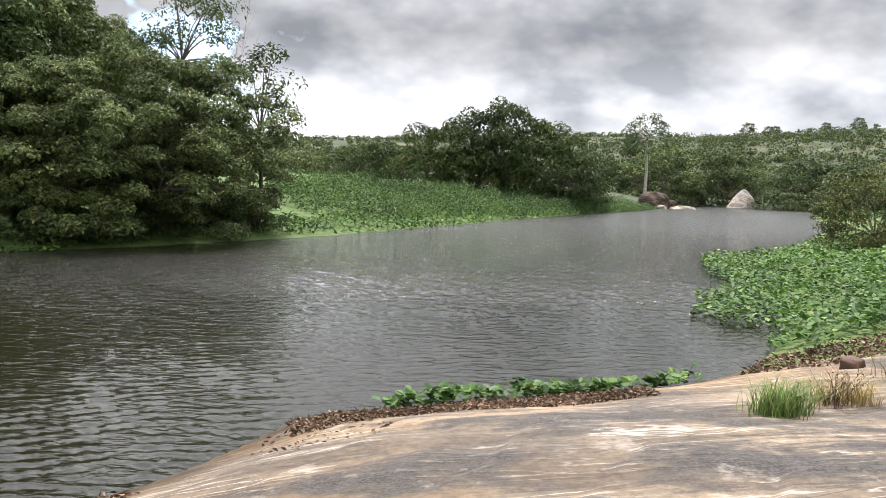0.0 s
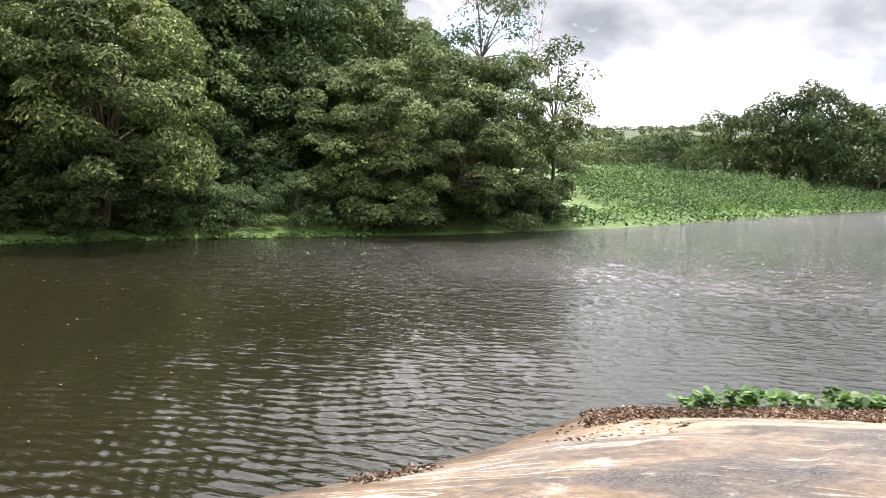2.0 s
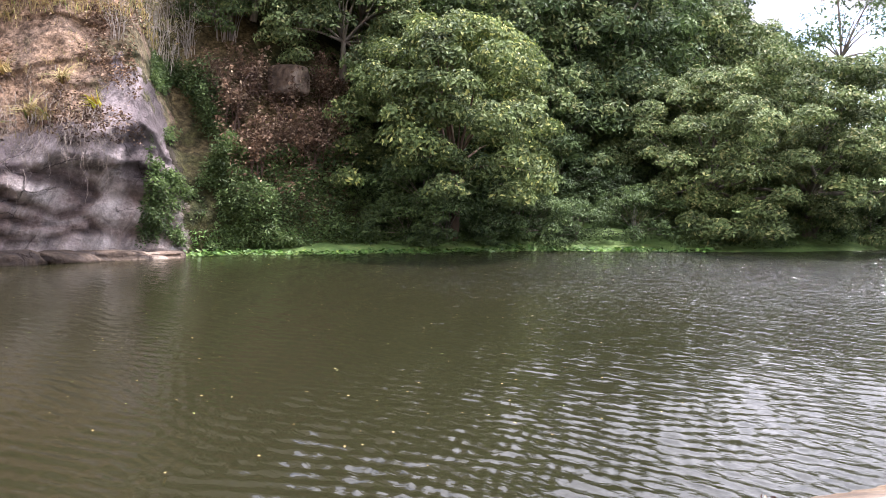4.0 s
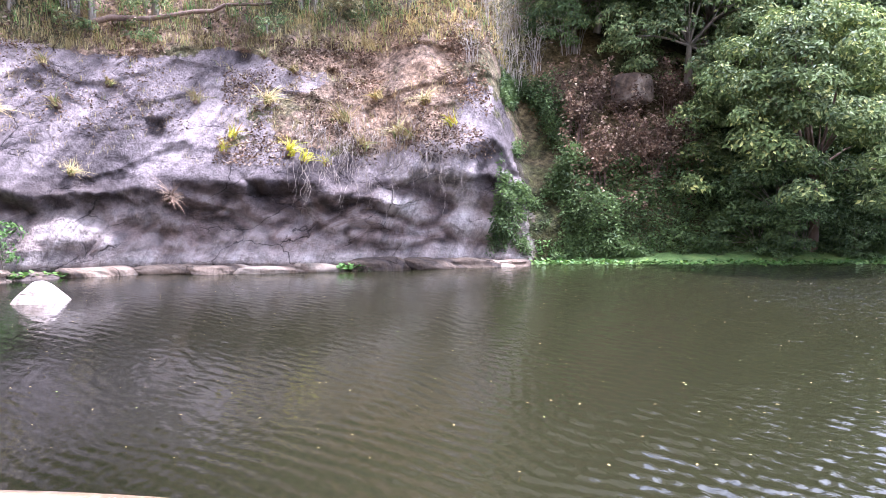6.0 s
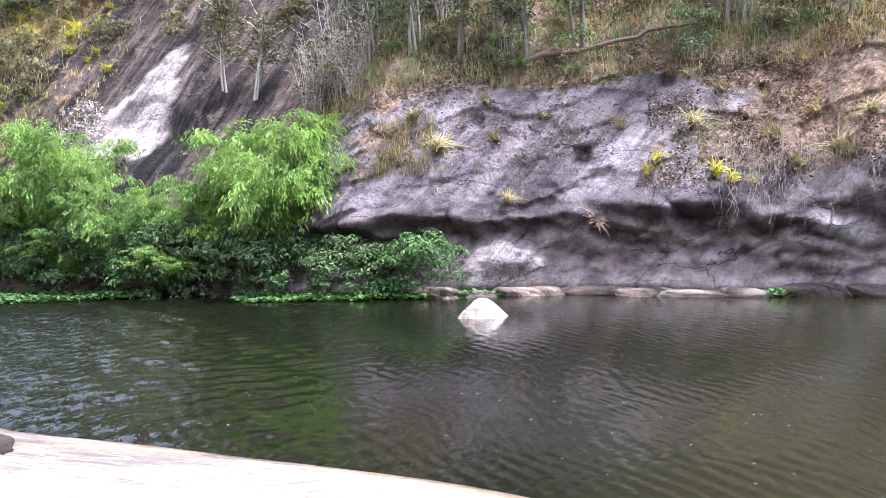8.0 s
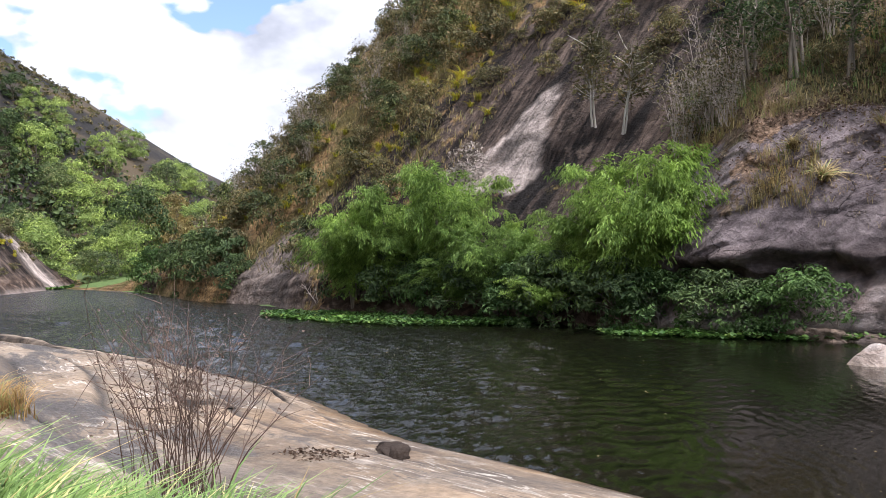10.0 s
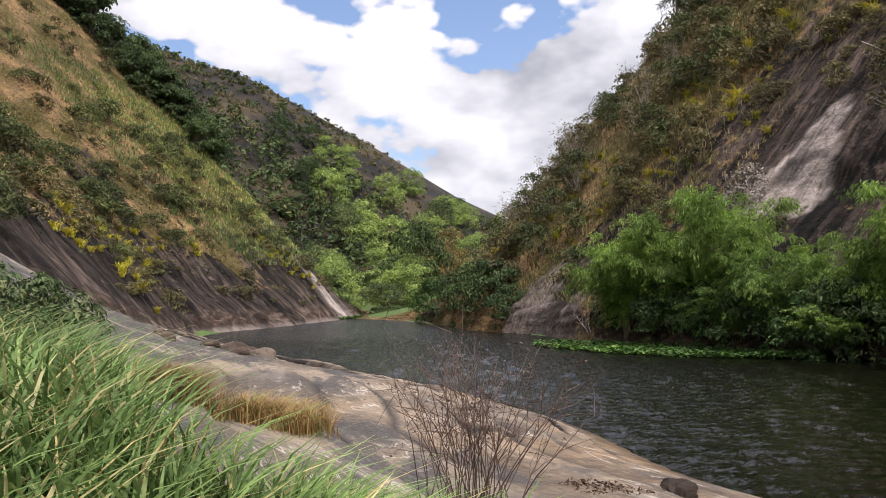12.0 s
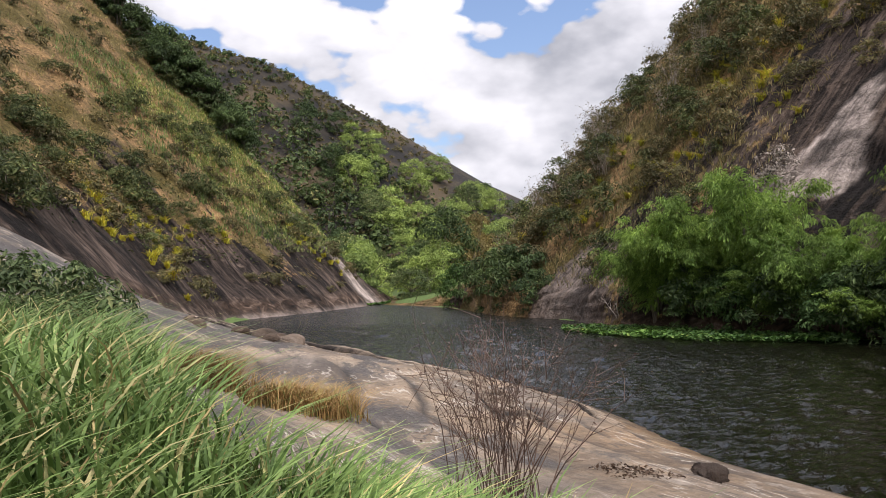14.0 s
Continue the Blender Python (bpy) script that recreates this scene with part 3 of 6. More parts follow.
def ground_height(x, y):
    """Height of the ground and the share of near bank, field, far land."""
    sd = shore_distance(x, y)
    r, yaw = np.hypot(x, y), np.degrees(np.arctan2(-x, y))
    near = (line_distance(x, y, NEAR_SHORE) < line_distance(x, y, FAR_SHORE)) | (yaw < -90)
    bank = 1.25 * (1 - 0.7 * sstep(8, 30, -y) * (yaw > 60)) * (1 - np.exp(-np.maximum(sd, 0) / 4.0))
    bank += sstep(6, 34, -y) * np.clip(sd, 0, 22) * (0.24 + 0.17 * sstep(150, 166, yaw)) * (yaw > 60)
    # the grassy mound beside the path
    bank += 1.0 * sstep(136, 164, yaw) * sstep(2.0, 5.5, r) * (1 - sstep(9, 15, r))
    bank += (0.08 * vnoise(x, y, 0.35, 4, 3) + 0.035 * np.abs(vnoise(x * 0.5, y * 1.6, 0.9, 4, 13))) * sstep(0, 1.5, sd)
    # low ledges that run along the shelf, and faint ones on the smooth slab
    across = ledge_line(x, y, sd)
    shelf = 0.25 + 1.0 * sstep(4, 12, -y)
    for c, h in LEDGES:
        bank += shelf * h * (sstep(c - 0.07, c + 0.07, across) - np.clip((across - c + 0.7) / 1.4, 0, 1)) * (sd > 0)
    field = 0.20 * np.maximum(sd, 0) ** 0.97
    field = 4.6 * (1 - np.exp(-field / 4.6)) + 0.15 * vnoise(x, y, 0.15, 3, 5) * sstep(0, 4, sd)
    flat = sstep(-12, -17, yaw) * (yaw > -90)
    field = field * (1 - flat) + flat * (1.6 * (1 - np.exp(-np.maximum(sd, 0) / 14)))
    land = np.where(near, bank, field)
    top, lo, hi = np.interp(yaw, HILL_YAW, HILL_TOP), np.interp(yaw, HILL_YAW, HILL_IN), np.interp(yaw, HILL_YAW, HILL_OUT)
    hill = sstep(0, 1, (r - lo) / (hi - lo)) * top * (1 + 0.10 * vnoise(x, y, 0.006, 4, 2))
    hill *= 1 - sstep(1600, 3200, r)
    z = land + hill * (sd > 0)
    z = np.where(sd < 0, np.maximum(-1.5, 0.30 * sd), z)
    return z, sd, near, yaw, r


def build_ground():
    ang = np.radians(np.concatenate([np.linspace(-34, 172, 620), np.linspace(175, 323, 40)]))
    rad = np.concatenate([[0.0, 0.8, 1.6, 2.4], np.geomspace(3.0, 36, 190), np.geomspace(37.5, 3800, 84)])
    R, A = np.meshgrid(rad, ang, indexing="ij")
    x, y = -R * np.sin(A), R * np.cos(A)
    z, sd, near, yaw, r = ground_height(x, y)
    v = np.stack([x, y, z], -1).reshape(-1, 3)
    me = mesh_of("ground", v, grid_faces(len(rad), len(ang), True), M_GROUND)
    grass = np.where(near, 0.0, 1.0)
    grass = np.maximum(grass, sstep(60, 80, r))
    grass = np.maximum(grass, (yaw < -17) * (yaw > -90) * sstep(12, 16, r))
    paint(me, "grass", grass.ravel())
    paint(me, "tan", (np.exp(-np.maximum(sd, 0) / 3.0) * near).ravel())
    paint(me, "wet", (sstep(0.22, 0.02, z) * near).ravel())
    front = sstep(-3, 3, y)
    warp = 0.9 * vnoise(x, y, 0.15, 3, 9) + 0.12 * vnoise(x, y, 0.8, 2, 19)
    paint(me, "across", (front * (0.98 * y - 0.16 * x) + (1 - front) * (0.93 * x - 0.38 * y) + warp).ravel())
    paint(me, "along", (front * (x + 0.16 * y) + (1 - front) * (0.38 * x + 0.93 * y)).ravel())
    # near part: lichen cover; beyond y -12: shelf shade put in as denser film
    paint(me, "film_shade", np.maximum(sstep(-1, 5, y), sstep(12, 22, -y)).ravel())
    paint(me, "ledge", ledge_line(x, y, sd).ravel())
    paint(me, "shelf", (sstep(3, 9, -y) * near * (0.45 + 0.55 * sstep(-0.15, 0.25, vnoise(x, y, 0.25, 2, 14)))).ravel())
    paint(me, "dry", (sstep(150, 190, r) * (yaw > 100)).ravel())
    paint(me, "far", sstep(90, 200, r).ravel())
    return tagged(new("ground", me), "banded tan and grey granite bank with green land beyond", "ground", kind="structure")


def wave_height(x, y):
    """Wind ripples: many short crossing waves, calmer in the lee of the cliff."""
    rng = np.random.default_rng(3)
    r, yaw = np.hypot(x, y), np.degrees(np.arctan2(-x, y))
    z = np.zeros_like(x)
    wx, wy = x + 0.25 * vnoise(x, y, 0.5, 2, 81), y + 0.25 * vnoise(x, y, 0.5, 2, 82)
    for _ in range(30):
        lam = rng.uniform(0.14, 0.30)
        a = radians(12 + rng.normal() * 27)
        k = 2 * math.pi / lam
        ph = rng.uniform(0, 2 * math.pi)
        gust = 0.72 + 0.28 * vnoise(x, y, 0.22, 2, 90 + _)
        z += WAVE_SLOPE * lam * gust * np.sin(k * (-math.sin(a) * wx + math.cos(a) * wy) + ph) / (2 * math.pi)
    lee = 1 - 0.62 * sstep(44, 72, yaw) * (1 - sstep(98, 120, yaw))
    calm = 0.75 + 0.35 * vnoise(x, y, 0.05, 3, 83)
    z = z * lee * calm * (1 - 0.9 * sstep(20, 38, r))
    # longer ripples on the open reach below the bend
    reach = sstep(94, 112, yaw) * (1 - sstep(45, 85, r)) * (0.7 + 0.5 * vnoise(x, y, 0.09, 2, 84))
    for _ in range(16):
        lam, a, ph = rng.uniform(0.40, 0.85), radians(122 + rng.normal() * 24), rng.uniform(0, 2 * math.pi)
        z += reach * 0.085 * lam * np.sin(2 * math.pi / lam * (-math.sin(a) * wx + math.cos(a) * wy) + ph) / (2 * math.pi)
    return z, lee


def build_water():
    ang = np.radians(np.concatenate([np.linspace(-31, 163, 860), np.linspace(166, 326, 30)]))
    rad = [0.5, 3.0, 6.4]
    while rad[-1] < 400:
        rad.append(rad[-1] + (0.05 + 0.0085 * max(0.0, rad[-1] - 8) if rad[-1] < 60 else 0.10 * rad[-1]))
    R, A = np.meshgrid(np.array(rad), ang, indexing="ij")
    x, y = -R * np.sin(A), R * np.cos(A)
    z, lee = wave_height(x, y)
    me = mesh_of("water", np.stack([x, y, z], -1).reshape(-1, 3), grid_faces(len(rad), len(ang), True), M_WATER)
    breeze = 1 + 3.4 * sstep(104, 126, np.degrees(A)) + 5.0 * sstep(14, 30, R) * (1 - sstep(36, 60, np.degrees(A)))
    breeze = breeze * (1 + 0.9 * sstep(28, 55, R) * sstep(108, 124, np.degrees(A)))
    paint(me, "chop", (breeze * lee * (0.80 + 0.20 * (1 - sstep(40, 80, R)) + 0.5 * sstep(18, 30, R) * (1 - sstep(40, 70, R)))).ravel())
    # full lift of the base colour below yaw 67, none past yaw 94
    paint(me, "lighter_water", (1 - sstep(67, 94, np.degrees(A))).ravel())
    paint(me, "ruffled", sstep(22, 90, R).ravel())
    return tagged(new("water", me), "rippled murky green-brown river water", "water", kind="structure")


WAVE_SLOPE = 0.075
build_ground()
build_water()

# ---- the granite mountain across the river ----
AX_U, AX_N, AX_O = np.array([-0.35, -0.937]), np.array([-0.937, 0.35]), np.array([-30.0, 0.0])
FOOT_S = [-75, -46.4, -36, -28, -22.5, -14.8, -9.7, -3.8, -0.6, 5, 14, 20, 28, 38, 49, 74, 98, 130]
FOOT_O = [7, 4, 3.5, 3.0, 1.2, 1.0, 0.4, 1.0, 0.9, -1.3, -1.0, -2.1, -2.4, 0.6, 0.9, 7.5, 8.2, 9]


def blocks(x, y, w, h, seed):
    """Uneven broken blocks: each cell of a jittered grid is set in or out and tilted a little."""
    wx, wy = x / w + 0.22 * vnoise(x, y, 0.9, 3, seed), y / h + 0.22 * vnoise(x, y, 0.9, 3, seed + 50)
    best, out = np.full(np.shape(wx), 1e9), np.zeros(np.shape(wx))
    for di in (-1, 0, 1):
        for dj in (-1, 0, 1):
            i, j = np.floor(wx) + di, np.floor(wy) + dj
            r1 = np.modf(np.abs(np.sin(i * 12.9898 + j * 78.233 + seed) * 43758.5453))[0]
            r2 = np.modf(np.abs(np.sin(i * 39.3468 + j * 11.135 + seed) * 24634.6345))[0]
            dx, dy = wx - i - r1, wy - j - r2
            d = dx * dx + dy * dy
            near = d < best
            best = np.where(near, d, best)
            out = np.where(near, 2 * np.modf(r1 * 7.31 + r2 * 3.77)[0] - 1 + 0.7 * (r2 - 0.5) * dx - 0.8 * r1 * dy, out)
    return out


def lump_crease(s, v):
    """0 in the creases between the lumps at the cliff's foot, about 1 on their crowns."""
    w = s + 0.5 * v + 0.5 * vnoise(s, v, 0.8, 2, 74)
    return np.clip(1.6 * np.abs(vnoise(w * 0.85, v * 1.45 - 0.35 * s, 0.62, 3, 73)) + 0.15 * np.abs(vnoise(w, v, 1.6, 2, 75)), 0, 1)


def mountain_surface(s, v):
    """Place on the mountain from metres along its foot and metres up its face."""
    foot = np.interp(s, FOOT_S, FOOT_O)
    cliff = sstep(-16.3, -14.2, s) * (1 - sstep(5, 10, s))
    wob = vnoise(s, v, 0.12, 3, 21)
    # cliff: ledge at the water, hollow, lip, leaning face, then the open slope
    lip = 2.8 + 1.6 * sstep(-10.5, -12.5, s) + 0.8 * vnoise(s, s * 0, 0.3, 4, 4)
    lv = np.clip(v / lip, 0, 1)
    cave = 0.25 + 0.55 * sstep(-1.5, 1.0, s) - 0.25 * sstep(-9.5, -10.5, s) + 0.25 * vnoise(s, s * 0 + 3, 0.35, 3, 44)
    # the face leans back from the ledge, then the lip juts out over it
    hollow = 1.15 * cave * sstep(0.10, 0.80, lv) * (1 - sstep(0.80, 1.0, lv))
    hollow -= 0.95 * np.exp(-(((s - 0.4) / 2.6) ** 4) - ((v - 0.9) / 0.95) ** 2) + 0.45 * np.exp(-(((s + 5.5) / 2.2) ** 4) - ((v - 0.5) / 0.6) ** 2)
    off_c = np.where(v < lip, -0.35 * np.exp(-((v - 0.25) / 0.3) ** 2) + hollow, (v - lip) * 0.50)
    hgt_c = np.where(v < lip, v, lip + (v - lip) * 0.80)
    over = np.maximum(v - 9.0, 0)
    off_c = off_c + over * 0.22
    hgt_c = hgt_c - over * 0.04
    off_o = np.where(v < 2.0, v * 0.45, 0.9 + (v - 2.0) * 0.68)
    hgt_o = np.where(v < 2.0, v * 0.85, 1.7 + (v - 2.0) * 0.73)
    off = cliff * off_c + (1 - cliff) * off_o
    hgt = cliff * hgt_c + (1 - cliff) * hgt_o
    ends = sstep(-74, -50, s) * (1 - sstep(60, 97, s))
    hgt = hgt * (0.06 + 0.94 * ends)
    relief = 0.55 * vnoise(s, v, 0.22, 5, 8) + 0.9 * vnoise(s, v * 0.5, 0.07, 3, 12) * sstep(3, 10, v)
    relief += (0.55 * np.abs(vnoise(s * 0.55 + 0.5 * v, v * 1.7, 0.45, 4, 15)) + 0.35 * vnoise(s, v * 2.2, 0.32, 3, 17)) * sstep(lip + 1.5, lip - 0.5, v)
    relief += (0.18 * np.abs(vnoise(s + 0.5 * v, v * 0.6, 0.40, 5, 18)) + 0.25 * vnoise(s + 0.6 * v, v * 0.5, 0.22, 3, 28)) * cliff
    # broken blocks below the lip, shallow scales above it, and small pockets
    low = sstep(lip + 0.4, lip - 0.3, v)
    relief += cliff * (0.16 * low * blocks(s + 0.3 * v, v, 1.9, 1.1, 5) + 0.10 * (1 - low) * blocks(s + 0.5 * v, v, 2.6, 1.5, 6) + 0.05 * (1 - low) * blocks(s, v, 0.8, 0.6, 7))
    # washed, rounded lumps with dark creases between them
    relief += cliff * low * (0.95 * np.sqrt(lump_crease(s, v)) - 0.45)
    for ps, pv, ra, deep in ((-2.8, 5.3, 0.32, 0.55), (-5.6, 8.7, 0.3, 0.4), (-8.9, 7.9, 0.22, 0.35), (1.3, 7.2, 0.25, 0.35)):
        relief -= deep * np.exp(-((s - ps) / ra) ** 4 - ((v - pv) / (1.3 * ra)) ** 4)
    o = foot + off - relief * sstep(0.0, 1.2, v) * (0.35 + 0.65 * sstep(0, 3, v))
    p = AX_O + s[..., None] * AX_U + o[..., None] * AX_N
    return np.concatenate([p, hgt[..., None]], -1)


def build_mountain():
    s = np.concatenate([np.linspace(-75, -20, 110), np.linspace(-19.8, 10, 300), np.linspace(10.3, 130, 300)])
    v = np.concatenate([[-1.5], np.linspace(-0.3, 14, 140), np.concatenate([np.linspace(14.3, 60, 100), np.linspace(61, 150, 40)])])
    V, S = np.meshgrid(v, s, indexing="ij")
    p = mountain_surface(S, V)
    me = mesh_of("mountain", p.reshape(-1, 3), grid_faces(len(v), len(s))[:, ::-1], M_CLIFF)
    me.materials.append(M_HILL)
    me.materials.append(M_HUMUS)
    sm = S[:-1, :-1].ravel() + 1.5 * vnoise(V[:-1, :-1].ravel(), S[:-1, :-1].ravel(), 0.3, 3, 2)
    me.polygons.foreach_set("material_index", np.where(sm > 9, 1, np.where(sm < -15.1, 2, 0)).astype(np.int32))
    cl = sstep(-16.8, -15.0, S) * (1 - sstep(6, 10, S))
    veg_c = sstep(8.2, 9.6, V + 1.2 * vnoise(S, V, 0.3, 3, 31)) + 0.62 * sstep(-0.1, 0.5, vnoise(S, V, 0.25, 4, 33)) * sstep(3.2, 5, V) * (0.45 + sstep(-3, -8, S)) + 0.42 * sstep(-4, -8.5, S) * sstep(4.2, 6.0, V) + 0.3 * sstep(1, 4, S) * sstep(3.5, 5.5, V)
    veg_o = np.where(S < 0, 1.0, 0.22 + 0.62 * sstep(26, 40, S + 0.25 * V) + 0.75 * vnoise(S + 0.35 * V, V * 0.3, 0.11, 4, 35) - 0.8 * sstep(0.10, 0.40, vnoise(S + 0.5 * V, V * 0.15, 0.17, 3, 41)) - 0.8 * np.exp(-((S - 38) / 6) ** 4) * sstep(8, 4, V) - 0.75 * np.exp(-((S - 16) / 9) ** 4) * sstep(8, 11, V) * sstep(26, 18, V))
    pale_spot = sstep(0.25, 0.55, np.exp(-(((S - 20.8 - 0.5 * vnoise(S, V, 0.35, 2, 36)) / (0.6 + 0.27 * np.clip(16.2 - V, 0, 8))) ** 6) - ((V - 12.3) / 4.2) ** 8) + 0.25 * vnoise(S, V, 0.9, 4, 43))
    pale_spot *= 1 - 0.8 * sstep(0.35, 0.6, vnoise(S + 0.3 * V, V * 0.25, 0.9, 3, 37))
    spur = np.exp(-((S - 38) / 6) ** 4) * sstep(8, 4, V)
    paint(me, "veg", (np.clip(cl * veg_c + (1 - cl) * veg_o, 0, 1) * (1 - np.clip(2 * pale_spot, 0, 1))).ravel())
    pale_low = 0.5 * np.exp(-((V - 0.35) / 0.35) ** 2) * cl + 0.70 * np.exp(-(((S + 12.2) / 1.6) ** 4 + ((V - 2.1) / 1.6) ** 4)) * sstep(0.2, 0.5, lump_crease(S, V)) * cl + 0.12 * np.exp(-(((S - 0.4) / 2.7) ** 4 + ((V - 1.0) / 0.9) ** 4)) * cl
    # pale rock patches; lump crowns also paler, relief shading put into the colour
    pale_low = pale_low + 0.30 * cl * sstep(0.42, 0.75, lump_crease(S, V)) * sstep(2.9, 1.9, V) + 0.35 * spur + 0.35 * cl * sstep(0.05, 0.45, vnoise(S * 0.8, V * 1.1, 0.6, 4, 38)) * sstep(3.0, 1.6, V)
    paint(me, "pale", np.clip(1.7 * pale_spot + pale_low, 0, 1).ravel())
    # dark stains and shade under the lip, in pockets and creases, painted as colour
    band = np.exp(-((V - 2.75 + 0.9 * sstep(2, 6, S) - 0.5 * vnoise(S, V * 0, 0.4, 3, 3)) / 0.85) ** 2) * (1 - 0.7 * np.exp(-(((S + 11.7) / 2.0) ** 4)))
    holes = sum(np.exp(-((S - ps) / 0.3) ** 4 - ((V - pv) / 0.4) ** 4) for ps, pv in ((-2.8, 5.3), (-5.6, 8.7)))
    crease_shade = sstep(0.30, 0.08, lump_crease(S, V)) * sstep(3.6, 2.8, V)
    paint(me, "stain_shade", np.clip(cl * (0.90 * band + holes + 0.55 * crease_shade), 0, 1).ravel())
    paint(me, "face_along", S.ravel())
    paint(me, "face_up", V.ravel())
    return tagged(new("mountain", me), "steep grey granite mountainside with a dark overhang above the river", "cliff", kind="structure")


build_mountain()

# ---- the hill on the near bank ----
HX_U, HX_N, HX_O = np.array([-0.83, -0.55]), np.array([0.55, -0.83]), np.array([-38.0, -68.0])


def left_hill_surface(s, v):
    foot = np.interp(s, [-90, -60, -41, -21.5, 0, 18, 43, 70], [-10, -9, -11, -7.2, 0, -1.0, 0, 2])
    base = np.interp(s, [-90, -60, -41, -21.5, -5, 70], [7.4, 6.2, 4.0, 0.9, -0.3, -0.3])
    end = 1 - sstep(46, 64, s)
    off, hgt = v * 0.68, base + v * 0.74 * (0.05 + 0.95 * end)
    relief = 0.5 * vnoise(s, v, 0.2, 4, 51) + 1.3 * vnoise(s, v * 0.4, 0.06, 3, 52) * sstep(2, 8, v) + 0.6 * np.abs(vnoise(s, v * 0.10, 0.30, 4, 54))
    o = foot + off - relief
    p = HX_O + s[..., None] * HX_U + o[..., None] * HX_N
    return np.concatenate([p, hgt[..., None]], -1)


def build_left_hill():
    s, v = np.linspace(-90, 70, 360), np.concatenate([[-2.0], np.concatenate([np.linspace(-0.5, 62, 150), np.linspace(63, 100, 20)])])
    V, S = np.meshgrid(v, s, indexing="ij")
    me = mesh_of("hill", left_hill_surface(S, V).reshape(-1, 3), grid_faces(len(v), len(s)), M_HILL)
    veg = sstep(12, 17, V + 11 * vnoise(S + V * 0.3, V * 0.3, 0.1, 4, 61) - 0.06 * (S - 20)) + 0.45 * sstep(0.1, 0.5, vnoise(S, V, 0.2, 3, 62)) * sstep(3, 6, V) - 0.7 * sstep(0.10, 0.38, vnoise(S, V * 0.14, 0.21, 3, 64)) * sstep(34, 18, V)
    pale = np.exp(-((S - 40.6 + V * 0.10) / 1.9) ** 2) * sstep(22, 14, V)
    paint(me, "veg", np.clip(veg * (1 - pale), 0, 1).ravel())
    paint(me, "pale", np.clip(1.2 * pale + 0.5 * np.exp(-((V - 0.4) / 0.5) ** 2), 0, 1).ravel())
    paint(me, "stain_shade", (0.8 * sstep(0.0, 0.5, vnoise(S, V * 0.08, 0.5, 4, 66)) * sstep(16, 8, V)).ravel())
    paint(me, "face_along", S.ravel())
    paint(me, "face_up", V.ravel())
    return tagged(new("hill", me), "steep dark granite hillside with dry grass above", "hill", kind="structure")


build_left_hill()

# ---- builders of plants and rocks ----
R1 = np.random.default_rng(11)


def ground_z(x, y):
    return float(ground_height(np.array([float(x)]), np.array([float(y)]))[0][0])


def slope_at(s, v):
    return mountain_surface(np.array([float(s)]), np.array([float(v)]))[0]


def hill_at(s, v):
    return left_hill_surface(np.array([float(s)]), np.array([float(v)]))[0]


def in_outline(rng, outline, n):
    """n random places inside an outline of x, y."""
    o = np.array(outline, float)
    lo, hi, got = o.min(0), o.max(0), []
    count = 0
    while count < n:
        p = rng.uniform(lo, hi, (n * 2, 2))
        ins = np.zeros(len(p), bool)
        for (ax, ay), (bx, by) in zip(o, np.roll(o, -1, axis=0)):
            if ay != by:
                ins ^= ((ay > p[:, 1]) != (by > p[:, 1])) & (p[:, 0] < (bx - ax) * (p[:, 1] - ay) / (by - ay) + ax)
        got.append(p[ins]); count += ins.sum()
    return np.concatenate(got)[:n]


def crown_points(rng, n, width, depth, height, low=0.15, k=70):
    """Leaves of an uneven crown in a box of that width, depth and height above 0: many sprays set over its outside and some within.
    Gives the leaves' places, the way each one faces, and the sprays' middles."""
    th, u = rng.uniform(0, 2 * np.pi, k), low + (1 - low) * rng.uniform(0, 1, k) ** 0.85
    shell = np.where(rng.uniform(0, 1, k) < 0.74, rng.uniform(0.80, 1.0, k), rng.uniform(0.30, 0.75, k))
    rr = np.sqrt(np.clip(1 - (np.abs(u - 0.36) / 0.66) ** 2.2, 0.02, 1)) * shell
    wob = 1 + 0.13 * np.sin(3 * th + rng.uniform(0, 6)) + 0.08 * np.sin(5 * th + 9 * u)
    c = np.stack([rr * wob * np.cos(th) * width / 2, rr * wob * np.sin(th) * depth / 2, u * height * (0.90 + 0.10 * wob)], 1)
    spray = math.sqrt(1.5 * 1.6 * math.pi * 0.25 * (width + depth) * height / (k * math.pi))
    size = spray * rng.uniform(0.65, 1.30, k)[:, None] * np.array([[1.0, 1.0, 0.50]])
    w = rng.integers(0, k, n)
    g = rng.normal(size=(n, 3))
    g /= np.linalg.norm(g, axis=1, keepdims=True)
    g[:, 2] = np.where(rng.uniform(0, 1, n) < 0.82, np.abs(g[:, 2]), g[:, 2])
    p = c[w] + g * size[w] * rng.uniform(0.70, 1.06, n)[:, None]
    p[:, 2] -= 0.30 * spray * (g[:, 0] ** 2 + g[:, 1] ** 2)
    out = (c[w] - np.array([0, 0, 0.35 * height])) / np.array([width / 2, depth / 2, height * 0.6])
    return p, 0.75 * g + 0.45 * out + np.array([0, 0, 0.40]), c


